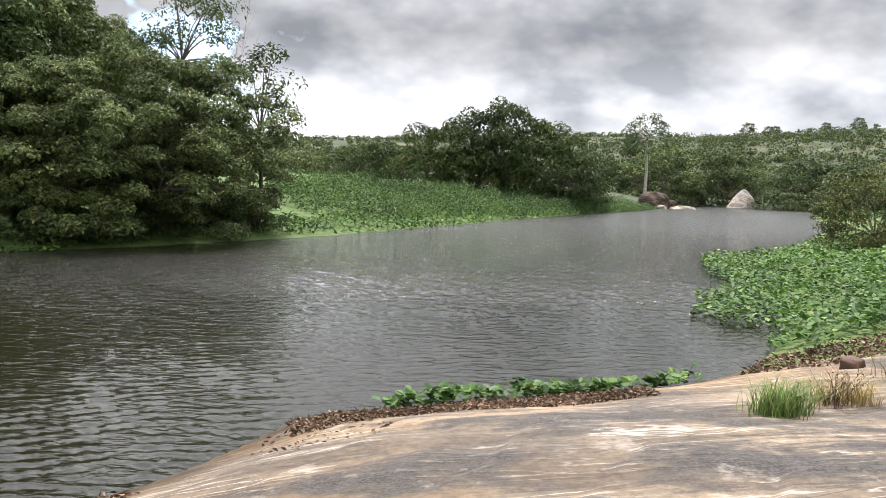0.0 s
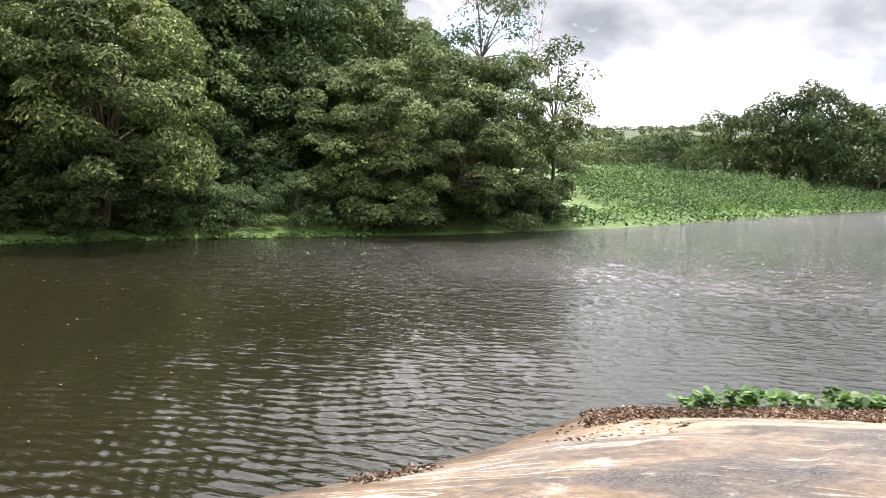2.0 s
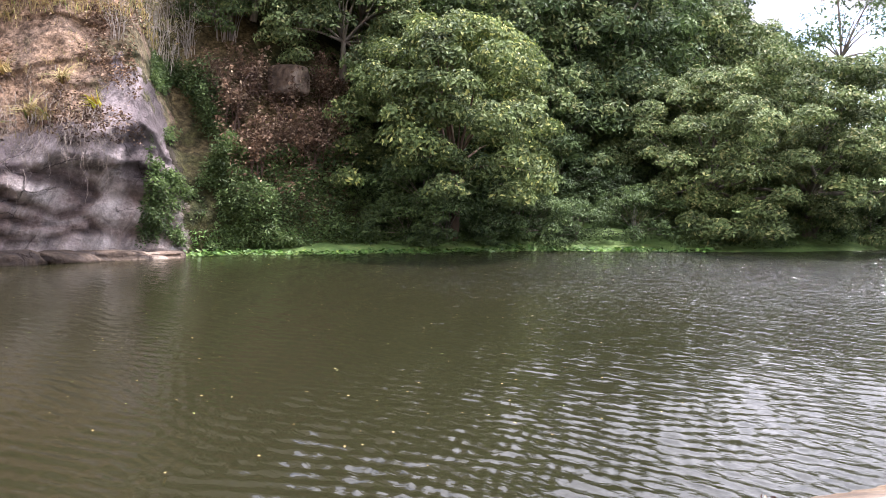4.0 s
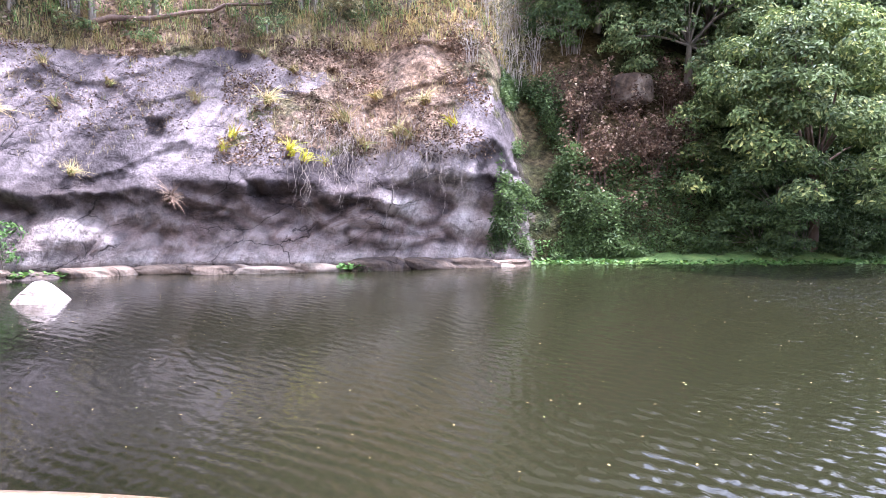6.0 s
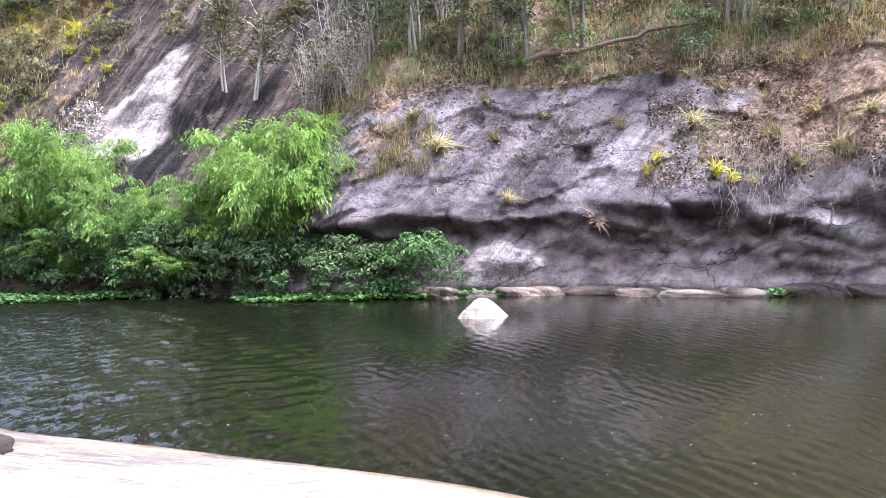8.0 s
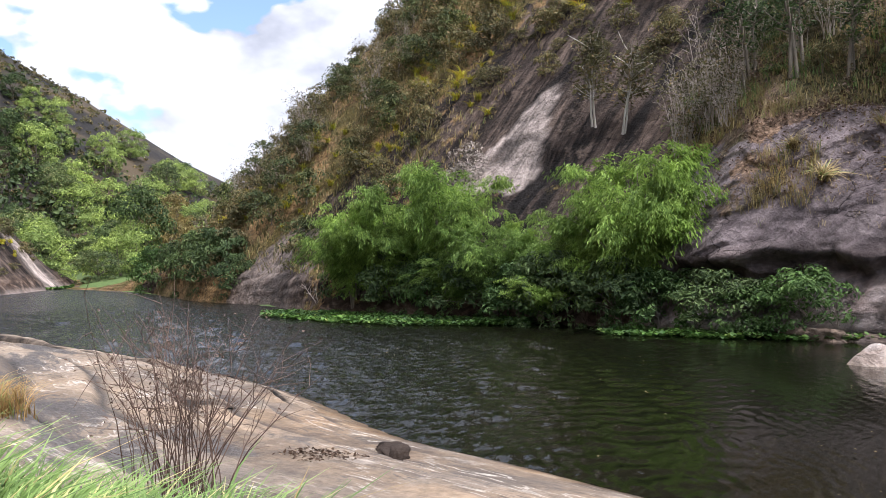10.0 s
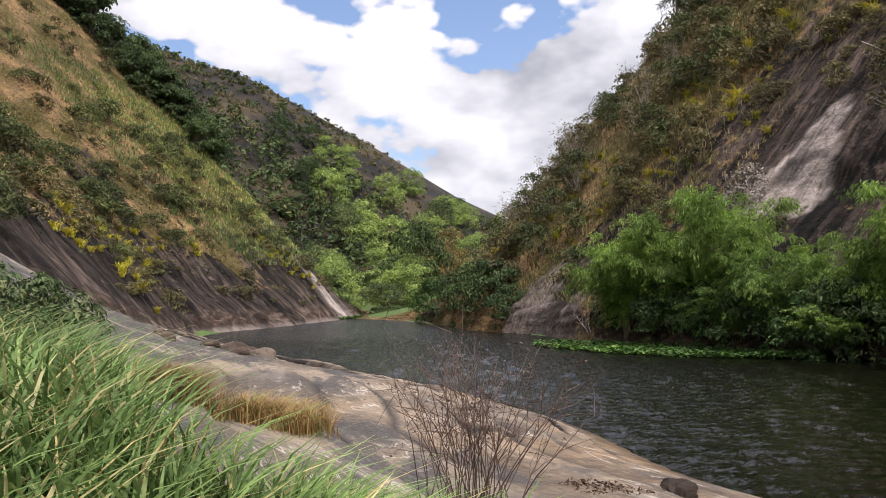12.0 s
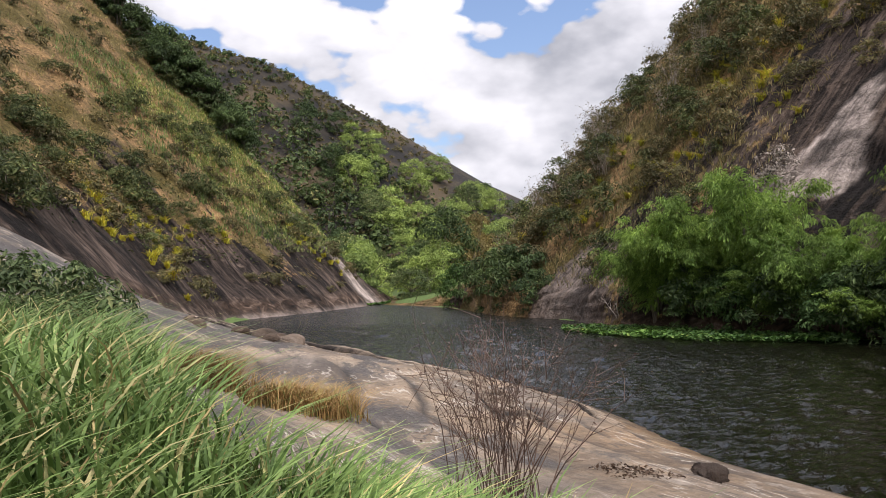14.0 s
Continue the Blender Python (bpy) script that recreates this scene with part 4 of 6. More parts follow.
def build_tree(name, label, rng, n, width, depth, height, leaf, mat, trunk_h, trunk_r, bark=None, low=0.12, aspect=0.42, up=0.58, k=70, category="tree"):
    """A tree: tapered trunk with limbs to the leaf masses, and a crown of single leaves."""
    root = tagged(new(name), label, category)
    pts, face, cs = crown_points(rng, n, width, depth, height * (1 - trunk_h), low, k)
    base = height * trunk_h
    pts[:, 2] += base; cs[:, 2] += base
    fork = np.array([0, 0, base + 0.22 * height])
    t = np.linspace(0, 1, 6)[:, None]
    bend = np.sin(t * np.pi) * np.array([[0.2, 0.12, 0]]) * trunk_r * 4
    part("trunk", mesh_of("trunk", *tube(t * fork + bend - [0, 0, 0.2 * trunk_r], trunk_r * (1.25 - 0.6 * t[:, 0]), 8), bark or M_BARK), root)
    pieces = []
    for c in cs[::max(3, k // 14)]:
        mid = fork * 0.45 + c * 0.55 + np.array([0, 0, 0.08 * height]) + rng.normal(size=3) * 0.05 * width
        a = np.linspace(0, 1, 5)[:, None]
        pieces.append(tube((1 - a) ** 2 * fork + 2 * a * (1 - a) * mid + a ** 2 * c, trunk_r * (0.42 - 0.36 * a[:, 0]), 4))
    part("branch_frame", mesh_of("branch_frame", *joined(pieces), bark or M_BARK), root)
    part("crown", mesh_of("crown", *leaf_quads(pts, leaf, rng, up, aspect, facing=face), mat, False), root)
    return root


def place(proto, rows, group=""):
    """Copies of a thing at rows of x, y, z, turn, size, tall; the first row moves the thing itself."""
    if group:
        tagged(proto, group=group)
    for i, (x, y, z, turn, size, tall) in enumerate(rows):
        m = at(x, y, z, turn, size, tall)
        if i == 0:
            proto.matrix_basis = m
        else:
            copy_thing(proto, m).matrix_basis = m


def build_bamboo(name, label, rng, culms, height, spread):
    """Arching canes, each with drooping side sprays of narrow leaves towards its tip."""
    root = tagged(new(name), label, "bamboo")
    stems, leaves, ways, face = [], [], [], []
    t = np.linspace(0, 1, 9)[:, None]
    for _ in range(culms):
        th, rr = rng.uniform(0, 2 * np.pi), spread * rng.uniform(0.15, 1.0)
        d = np.array([math.cos(th), math.sin(th), 0])
        hgt = height * rng.uniform(0.55, 1.0)
        line = d * (0.25 + rr * t ** 2.0) + np.array([[0, 0, 1]]) * hgt * (1.25 * t - 0.34 * t ** 2.5)
        stems.append(tube(line, 0.035 * (1.1 - t[:, 0]), 4))
        for _ in range(24):
            u = 0.22 + 0.78 * rng.uniform(0, 1) ** 0.6
            q = np.array([np.interp(u, t[:, 0], line[:, c]) for c in range(3)])
            w = d * 0.5 + rng.normal(size=3) * np.array([0.9, 0.9, 0.3]) + np.array([0, 0, 0.35])
            w /= np.linalg.norm(w)
            ln, m = rng.uniform(0.5, 1.25), 38
            a = rng.uniform(0.1, 1, m)[:, None]
            leaves.append(q + w * ln * a - np.array([[0, 0, 0.55 * ln]]) * a ** 2 + rng.normal(size=(m, 3)) * 0.09)
            ways.append(w + np.array([[0, 0, -0.9]]) * a + rng.normal(size=(m, 3)) * 0.35)
            face.append(w * 0.55 + d * 0.3 + np.array([[0, 0, 0.8]]) + 0 * leaves[-1])
    part("cane_frame", mesh_of("cane_frame", *joined(stems), M_BARK), root)
    part("foliage", mesh_of("foliage", *leaf_quads(np.concatenate(leaves), 0.215, rng, 0.6, 0.26, np.concatenate(ways), np.concatenate(face)), M_BAMBOO, False), root)
    return root


def blades(rng, pos, length, width, lean=0.35, sections=3):
    """Curved, tapering grass blades that rise from the places given, as quads."""
    n = len(pos)
    ln = (length * rng.uniform(0.55, 1.25, n))[:, None]
    th = rng.uniform(0, 2 * np.pi, n)
    out = np.stack([np.cos(th), np.sin(th), np.zeros(n)], 1) * (lean * rng.uniform(0.2, 1.8, n))[:, None]
    side = np.stack([-np.sin(th + 0.5), np.cos(th + 0.5), np.zeros(n)], 1)
    rows = []
    for i in range(sections + 1):
        t = i / sections
        c = pos + np.array([[0, 0, 1]]) * ln * (t - (0.28 * lean + 0.10) * t ** 3.0) + out * ln * t ** 2.2
        w = side * (width * (1 - t) ** 0.7 * (0.35 if t == 1 else 1) * 0.5 + 0.0008)
        rows += [c - w, c + w]
    v = np.stack(rows, 1)
    f = np.array([[2 * i, 2 * i + 1, 2 * i + 3, 2 * i + 2] for i in range(sections)])
    faces = (np.arange(n)[:, None, None] * (2 * sections + 2) + f[None]).reshape(-1, 4)
    return v.reshape(-1, 3), faces


def pad_leaves(rng, pos, size, tilt=0.45):
    """Rounded, cupped leaves (two quads each) held above the places given."""
    n = len(pos)
    th = rng.uniform(0, 2 * np.pi, n)
    d = np.stack([np.cos(th), np.sin(th), rng.uniform(-0.15, 0.9, n) * tilt * 2], 1)
    d /= np.linalg.norm(d, axis=1, keepdims=True)
    s = np.cross(d, np.array([[0, 0, 1.0]]) + rng.normal(size=(n, 3)) * tilt * 0.6)
    s /= np.linalg.norm(s, axis=1, keepdims=True)
    nn = np.cross(s, d)
    z = (size * rng.uniform(0.65, 1.25, n))[:, None]
    v = np.stack([pos, pos + d * z * 0.28 + s * z * 0.42 + nn * z * 0.10, pos + d * z * 0.78 + s * z * 0.36 + nn * z * 0.08, pos + d * z,
                  pos + d * z * 0.78 - s * z * 0.36 + nn * z * 0.08, pos + d * z * 0.28 - s * z * 0.42 + nn * z * 0.10], 1)
    a = np.arange(n)[:, None] * 6
    return v.reshape(-1, 3), np.concatenate([a + [0, 1, 2, 3], a + [0, 3, 4, 5]])


def water_plants(name, label, rng, outline, n, size, tall):
    """A floating mat: leaves at many heights over an outline on the water."""
    p = in_outline(rng, outline, n)
    heap = 0.55 + 0.45 * vnoise(p[:, 0], p[:, 1], 0.9, 3, 5)
    z = np.maximum(ground_height(p[:, 0], p[:, 1])[0], 0.0) + rng.uniform(0.01, 1, n) ** 0.8 * tall * heap
    return tagged(new(name, mesh_of(name, *pad_leaves(rng, np.column_stack([p, z]), size), M_PAD, False)), label, "water plants", kind="stuff")


def rock_mesh(name, rng, size, mat, rough=0.22, seed=1, detail=4, peak=0.0, square=0.85):
    bm = bmesh.new()
    bmesh.ops.create_icosphere(bm, subdivisions=detail, radius=1.0)
    v = np.array([q.co for q in bm.verts])
    f = np.array([[q.index for q in fc.verts] for fc in bm.faces])
    bm.free()
    d = 1 + rough * (vnoise(v[:, 0] * 1.3 + v[:, 2], v[:, 1] * 1.3 - v[:, 2], 1.0, 4, seed) + 0.8 * vnoise(v[:, 2] * 1.6, v[:, 0] + v[:, 1], 0.9, 3, seed + 5))
    v = v * d[:, None]
    v = np.sign(v) * np.abs(v) ** square
    if peak:
        k = np.clip((v[:, 2] + 0.2) / 1.2, 0, 1)
        v[:, :2] *= (1 - peak * k)[:, None]
    me = mesh_of(name, v * np.array(size), f, mat)
    for a in ("veg", "pale", "stain_shade"):
        paint(me, a, np.zeros(len(v)))
    paint(me, "face_along", v[:, 0] * size[0] + v[:, 1] * size[1] + seed)
    paint(me, "face_up", v[:, 2] * size[2])
    return me


def rock(name, label, rng, size, place_at, mat, turn=0.0, rough=0.22, seed=1, peak=0.0, tilt=0.0, category="rock", square=0.85):
    ob = new(name, rock_mesh(name, rng, size, mat, rough, seed, 4, peak, square))
    ob.matrix_basis = pose(*place_at, tilt, 0, turn)
    return tagged(ob, label, category)


def twig_lines(rng, stems, height, spread, forks=4, r=0.012):
    """Upright stems with side twigs, as tubes; also the places of the tips."""
    pieces, tips = [], []
    for _ in range(stems):
        th, lean = rng.uniform(0, 2 * np.pi), rng.uniform(0.1, 1.0) * spread
        d = np.array([math.cos(th), math.sin(th), 0])
        h = height * rng.uniform(0.6, 1.05)
        t = np.linspace(0, 1, 6)[:, None]
        base = np.array([*rng.normal(size=2) * spread * 0.22, 0])
        line = base + d * lean * t ** 1.4 + np.array([[0, 0, 1]]) * h * t + rng.normal(size=(6, 3)) * 0.015 * height * t
        pieces.append(tube(line, r * (1.15 - t[:, 0]), 4))
        for _ in range(forks):
            u = rng.uniform(0.35, 0.95)
            p = np.array([np.interp(u, t[:, 0], line[:, c]) for c in range(3)])
            w = d * 0.3 + rng.normal(size=3) * np.array([0.6, 0.6, 0.35]) + np.array([0, 0, 0.55])
            q = p + w / np.linalg.norm(w) * height * rng.uniform(0.10, 0.28)
            pieces.append(tube(np.stack([p, (p + q) / 2 + rng.normal(size=3) * 0.01 * height, q]), [r * 0.5, r * 0.4, r * 0.2], 3))
            tips += [q, (p + q) / 2]
        tips.append(line[-1])
    return joined(pieces), np.array(tips)


def build_dry_bush(name, label, rng, stems, height, spread, mat, leaf_mat, n_leaf, leaf, r=0.012, forks=4, category="bush"):
    root = tagged(new(name), label, category)
    (v, f), tips = twig_lines(rng, stems, height, spread, forks, r)
    part("twigwork", mesh_of("twigwork", v, f, mat), root)
    if n_leaf:
        p = tips[rng.integers(0, len(tips), n_leaf)] + rng.normal(size=(n_leaf, 3)) * 0.03 * height
        part("foliage", mesh_of("foliage", *leaf_quads(p, leaf, rng, 0.4, 0.5), leaf_mat, False), root)
    return root


def build_bromeliad(name, label, rng, n, size, mat, droop=0.6):
    """A rosette of long strap leaves."""
    root = tagged(new(name), label, "bromeliad")
    v, f = blades(rng, rng.normal(size=(n, 3)) * np.array([[0.10, 0.10, 0.02]]) * size, size * 0.75, size * 0.065, droop * 1.5, 4)
    part("foliage", mesh_of("foliage", v, f, mat, False), root)
    part("core", rock_mesh("core", rng, (0.12 * size, 0.12 * size, 0.16 * size), M_TWIG_DARK, 0.2, 3, 2), root)
    return root


def build_palm(name, label, rng, height, frond, n=16):
    root = tagged(new(name), label, "palm")
    t = np.linspace(0, 1, 6)[:, None]
    part("trunk", mesh_of("trunk", *tube(np.array([[0.15, 0, 0]]) * np.sin(2 * t) + np.array([[0, 0, height]]) * t, 0.16 - 0.05 * t[:, 0], 7), M_BARK), root)
    top, pos, way = np.array([0.14, 0, height]), [], []
    for i in range(n):
        th, up = i * 2.4, rng.uniform(-0.3, 1.0)
        d = np.array([math.cos(th), math.sin(th), 0])
        u = np.linspace(0.08, 1, 26)[:, None]
        line = top + d * frond * u * (1 - 0.25 * up) + np.array([[0, 0, 1]]) * frond * (0.55 * up * u + 0.25 * u - 0.75 * u ** 2.2)
        side = np.cross(d, [0, 0, 1])
        for sgn in (-1, 1):
            pos.append(line); way.append(side * sgn * 0.8 + d * 0.6 + np.zeros_like(line) - np.array([0, 0, 0.35]))
    part("frond_crown", mesh_of("frond_crown", *leaf_quads(np.concatenate(pos), frond * 0.26, rng, 0.6, 0.14, np.concatenate(way)), M_LEAF_DARK, False), root)
    return root


# ---- wooded bank across the water ----
big_tree = build_tree("spreading_tree", "broad dark green tree overhanging the river bank", R1, 76000, 12.8, 9.5, 8.9, 0.175, M_LEAF, 0.05, 0.30, low=0.0, k=210, aspect=0.5)
place(big_tree, [(-12.4, 36.4, 0.0, 40, 1.0, 0.90), (-16.4, 35.6, 0.4, 160, 0.9, 0.86), (-12.2, 41.2, 0.6, 250, 0.7, 0.9)], "spreading trees on the bank")
tree_b = build_tree("riverside_tree", "riverside tree with yellow-green leaf tips", R1, 46000, 9.8, 8.0, 8.2, 0.185, M_LEAF_YELLOW, 0.10, 0.16, M_TWIG_DARK, low=0.08, k=120, aspect=0.5)
tree_b.matrix_basis = at(-21.6, 24.4, 0.3, -50)
tall_tree = build_tree("sparse_tree", "tall thin-crowned tree with open branches against the sky", R1, 4200, 5.6, 5.0, 13.0, 0.22, M_LEAF_DARK, 0.42, 0.13, low=0.2, k=44)
tall_tree.matrix_basis = at(-14.2, 45.6, 0.6, 60)
bare_tree = build_dry_bush("bare_tree", "bare grey-twigged tree behind the dark tree", R1, 7, 10.6, 2.0, M_TWIG, M_LEAF_DARK, 0, 0.2, 0.022, 44, "tree")
bare_tree.matrix_basis = at(-11.2, 46.2, 0.5, 0)
slender = build_tree("slender_tree", "narrow dark-leaved tree beside the bare tree", R1, 1500, 2.6, 2.4, 9.0, 0.26, M_LEAF_DARK, 0.30, 0.10, low=0.1, k=22)
slender.matrix_basis = at(-9.3, 42.6, 0.6, 0)

tree_c = build_tree("hillside_tree", "dense dark green tree on the wooded slope", R1, 13000, 6.8, 6.2, 7.5, 0.205, M_LEAF_DARK, 0.08, 0.18, low=0.0, k=90, aspect=0.5)
tree_d = build_tree("hillside_tree", "mid green tree on the wooded slope", R1, 13000, 7.2, 6.6, 6.5, 0.205, M_LEAF, 0.08, 0.18, low=0.0, k=90, aspect=0.5)
rows_c, rows_d = [], []
for i in range(40):
    s, v = R1.uniform(-44, -19), R1.uniform(5.0, 17)
    if i > 27:
        s, v = R1.uniform(-46, -24), R1.uniform(1.0, 6)
    if s > -24 and v < 11:
        continue
    x, y, z = slope_at(s, v)
    (rows_c if i % 2 else rows_d).append((x, y, z - 0.3, R1.uniform(0, 360), R1.uniform(0.55, 1.0), R1.uniform(0.8, 1.1)))
for i in range(14):
    x, y, z = slope_at(R1.uniform(-66, -44), R1.uniform(4, 24))
    (rows_c if i % 2 else rows_d).append((x, y, z - 0.3, R1.uniform(0, 360), R1.uniform(0.6, 1.0), R1.uniform(0.8, 1.1)))
for s, v, w in [(-23, 9.5, 0.85), (-25.5, 6.5, 0.75), (-21.8, 12.5, 0.85), (-24.5, 11.0, 0.95), (-19.8, 13.0, 0.7)]:
    x, y, z = slope_at(s, v)
    rows_d.append((x + 1.5, y - 0.5, z - 0.6, R1.uniform(0, 360), w, 1.0))
for s, v, w, mid in [(-48, 6, 1.0, 1), (-45, 8, 1.15, 1), (-42, 8, 1.3, 1), (-39.5, 7, 1.3, 0), (-36.5, 5, 1.45, 0), (-34, 6.5, 1.2, 1), (-31, 8, 1.2, 1), (-28, 9, 1.2, 0), (-51, 7, 0.9, 1)]:
    x, y, z = slope_at(s, v)
    (rows_d if mid else rows_c).append((x, y, z - 0.4, R1.uniform(0, 360), w, 1.0))
place(tree_c, rows_c, "trees on the wooded slope")
place(tree_d, rows_d, "trees on the wooded slope")
low_bush = build_tree("bank_bush", "dark leafy bush filling the wooded bank", R1, 4600, 4.4, 4.0, 2.9, 0.175, M_LEAF_DARK, 0.02, 0.05, low=0.0, k=50, category="bush")
rows = []
for i in range(34):
    s, v = R1.uniform(-48, -24), R1.uniform(0.0, 5.5)
    x, y, z = slope_at(s, v)
    x, y = (x + 2.2, y - 0.8) if s < -24 and i % 2 else (x, y)
    rows.append((x, y, max(0.05, z - 0.9) if s < -24 and i % 2 else z - 0.2, R1.uniform(0, 360), R1.uniform(0.6, 1.15), R1.uniform(0.7, 1.1)))
for x, y in [(-8.6, 41.0), (-9.9, 38.6), (-11.4, 36.0), (-12.8, 33.6), (-14.4, 31.6), (-16.2, 29.6), (-17.8, 27.8), (-19.3, 26.4), (-12.6, 39.0), (-15.4, 34.5), (-20.2, 25.4), (-20.9, 23.6), (-21.9, 22.4), (-22.3, 24.6), (-20.4, 26.6), (-19.0, 27.6)]:
    rows.append((x - 0.6, y + 0.3, 0.05, R1.uniform(0, 360), R1.uniform(0.6, 0.85), R1.uniform(0.7, 1.0)))
place(low_bush, rows, "bushes on the wooded bank")


def leaf_cover(name, label, rng, where, n, size, mat, thick, up=0.6, aspect=0.45, category="undergrowth", offset=0.0, mask=0.0):
    """Leaves over a stretch of slope; where gives a place from two random numbers."""
    p = where(rng.uniform(0, 1, n), rng.uniform(0, 1, n))
    lump = np.clip(0.5 + 1.1 * vnoise(p[:, 0] + p[:, 1], p[:, 2] + p[:, 1] * 0.5, 0.55, 3, 7), 0.02, 1.4)
    h = rng.uniform(0, 1, n) * thick * lump + offset
    if mask:
        keep = vnoise(p[:, 0] * 0.4 + p[:, 1], p[:, 2], 0.75, 4, 27) > mask * (rng.uniform(0, 1, n) - 0.45)
        p, h = p[keep], h[keep]
        n = len(p)
    p = p + np.column_stack([0.75 * h, -0.25 * h, 0.7 * h]) if thick else p
    return tagged(new(name, mesh_of(name, *leaf_quads(p, size, rng, up, aspect), mat, False)), label, category, kind="stuff")


leaf_cover("undergrowth", "low tangled green undergrowth along the bank", R1, lambda a, b: mountain_surface(-50 + 27 * a, 7 * b), 15000, 0.22, M_LEAF_DARK, 1.6)
leaf_cover("undergrowth", "low dark shrubs below the dead brush", R1, lambda a, b: mountain_surface(-24.5 + 7.5 * a, 4.4 * b ** 1.3), 19000, 0.17, M_LEAF_DARK, 1.5)
leaf_cover("creeping_plants", "light green creeping plants at the waterline", R1, lambda a, b: mountain_surface(-47 + 31 * a, -0.1 + 1.1 * b), 5000, 0.16, M_FIELD, 0.8)
leaf_cover("climbing_vine", "leafy climbing vine hanging over the rock corner", R1, lambda a, b: mountain_surface(-18.3 + 4.2 * a * (1 - 0.30 * b), 8.8 * b), 30000, 0.135, M_LEAF_DARK, 1.3, mask=0.25)
leaf_cover("climbing_vine", "dark leafy vine covering the edge of the cliff", R1, lambda a, b: mountain_surface(-16.6 + 2.2 * a * (1 - 0.5 * b), 9.4 * b), 16000, 0.135, M_LEAF_DARK, 0.9, mask=0.3)
leaf_cover("dead_brush", "brown dead brush under the trees", R1, lambda a, b: mountain_surface(-22.5 + 5.0 * a, 2.0 + 6.0 * b), 3600, 0.15, M_BROWN_LEAF, 2.0, 0.3, 0.5, "dead brush", mask=0.6)
dead_bush = build_dry_bush("dead_bush", "brown dead bush with withered leaves", R1, 16, 2.2, 1.2, M_TWIG_DARK, M_BROWN_LEAF, 900, 0.15, 0.018, 6)
place(dead_bush, [(*slope_at(s, v), R1.uniform(0, 360), R1.uniform(0.7, 1.15), 1.0) for s, v in [(-18.5, 3.2), (-19.8, 4.2), (-21.0, 3.6), (-18.2, 5.6), (-20.4, 6.2), (-21.8, 5.2), (-19.2, 7.4), (-17.6, 7.6), (-22.3, 7.0)]], "dead bushes under the trees")
rock("rock_block", "square grey rock block jutting from the slope", R1, (0.75, 0.6, 0.62), tuple(slope_at(-20.6, 8.4) + [0.9, -0.3, 0.1]), M_LEDGE, 20, 0.12, 5, square=0.42)

# ---- the cliff ----
for i, (s, v, size, up) in enumerate([(-7.5, 4.1, 1.15, 1), (-8.0, 3.8, 0.9, 1), (-5.5, 4.8, 0.9, 1), (-5.3, 4.2, 0.7, 1), (-8.8, 3.7, 0.75, 1), (-13.1, 4.9, 1.0, 1), (0.4, 6.4, 1.0, 0), (-11.2, 4.8, 1.1, 0), (-6.4, 8.7, 0.6, 0)]):
    b = build_bromeliad("bromeliad", "yellow-green bromeliad rosette rooted on the cliff face" if up else "pale green bromeliad rosette on the cliff face", R1, 34, 0.85 * size, M_BROM if up else M_STRAW)
    b.matrix_basis = pose(*(slope_at(s, v) + [0.15, -0.05, 0.0]), -14, 28, i * 40)
dry_tuft = build_bromeliad("dry_rosette", "dry straw-coloured rosette clinging to the cliff face", R1, 64, 0.95, M_STRAW, 0.75)
for i, (s, v, size) in enumerate([(2.4, 5.9, 1.3), (-1.0, 7.4, 0.8), (-4.1, 6.5, 0.9), (-9.4, 5.5, 1.2), (-10.6, 6.7, 1.0), (-12.2, 6.0, 1.0), (-6.7, 6.4, 1.1), (-0.4, 3.4, 0.8), (-9.9, 4.4, 1.2), (-11.6, 4.5, 1.0), (1.0, 8.2, 0.8), (-7.6, 7.9, 0.9), (3.4, 7.4, 1.1)]):
    m = pose(*(slope_at(s, v) + [0.12, -0.04, 0.0]), -14, 28, i * 53) @ Matrix.Diagonal((0.75 * size, 0.75 * size, 0.75 * size, 1))
    if i:
        copy_thing(dry_tuft, m).matrix_basis = m
    else:
        tagged(dry_tuft, group="dry rosettes on the cliff").matrix_basis = m
dead = build_bromeliad("bromeliad", "dead reddish-brown bromeliad hanging below the overhang", R1, 110, 0.75, M_BROWN_LEAF, 0.55)
dead.matrix_basis = pose(*(slope_at(-3.6, 2.3) + [0.15, -0.05, 0.1]), -20, 50, 0)


def hanging_roots(rng, s0, s1, v0, n, length):
    pieces = []
    for _ in range(n):
        s, v = rng.uniform(s0, s1), v0 + rng.normal() * 0.8
        p = slope_at(s, v) + [0.2, -0.07, 0]
        t = np.linspace(0, 1, 7)[:, None]
        ln = length * rng.uniform(0.3, 1.0)
        line = p + np.array([[0.35, -0.12, 0]]) * np.sqrt(t) - np.array([[0, 0, ln]]) * t + np.cumsum(rng.normal(size=(7, 3)) * 0.07, axis=0)
        pieces.append(tube(line, 0.008 * (1.2 - t[:, 0]), 4))
    return joined(pieces)


tagged(new("hanging_roots", mesh_of("hanging_roots", *hanging_roots(R1, -13.4, -7.6, 4.6, 420, 1.35), M_ROOT)), "tangle of pale dry roots hanging over the cliff lip", "roots", kind="stuff")
leaf_cover("dry_litter_ledges", "brown leaf litter caught on the cliff face", R1, lambda a, b: mountain_surface(-14.5 + 9.5 * a, 3.6 + 6.0 * b), 15000, 0.12, M_BROWN_LEAF, 0.5, 0.4, 0.5, "leaf litter", mask=0.5)
leaf_cover("dry_litter_ledges", "brown leaf litter on the upper cliff", R1, lambda a, b: mountain_surface(-4 + 11 * a, 5.0 + 4.4 * b), 3000, 0.12, M_BROWN_LEAF, 0.4, 0.4, 0.5, "leaf litter", mask=0.9)


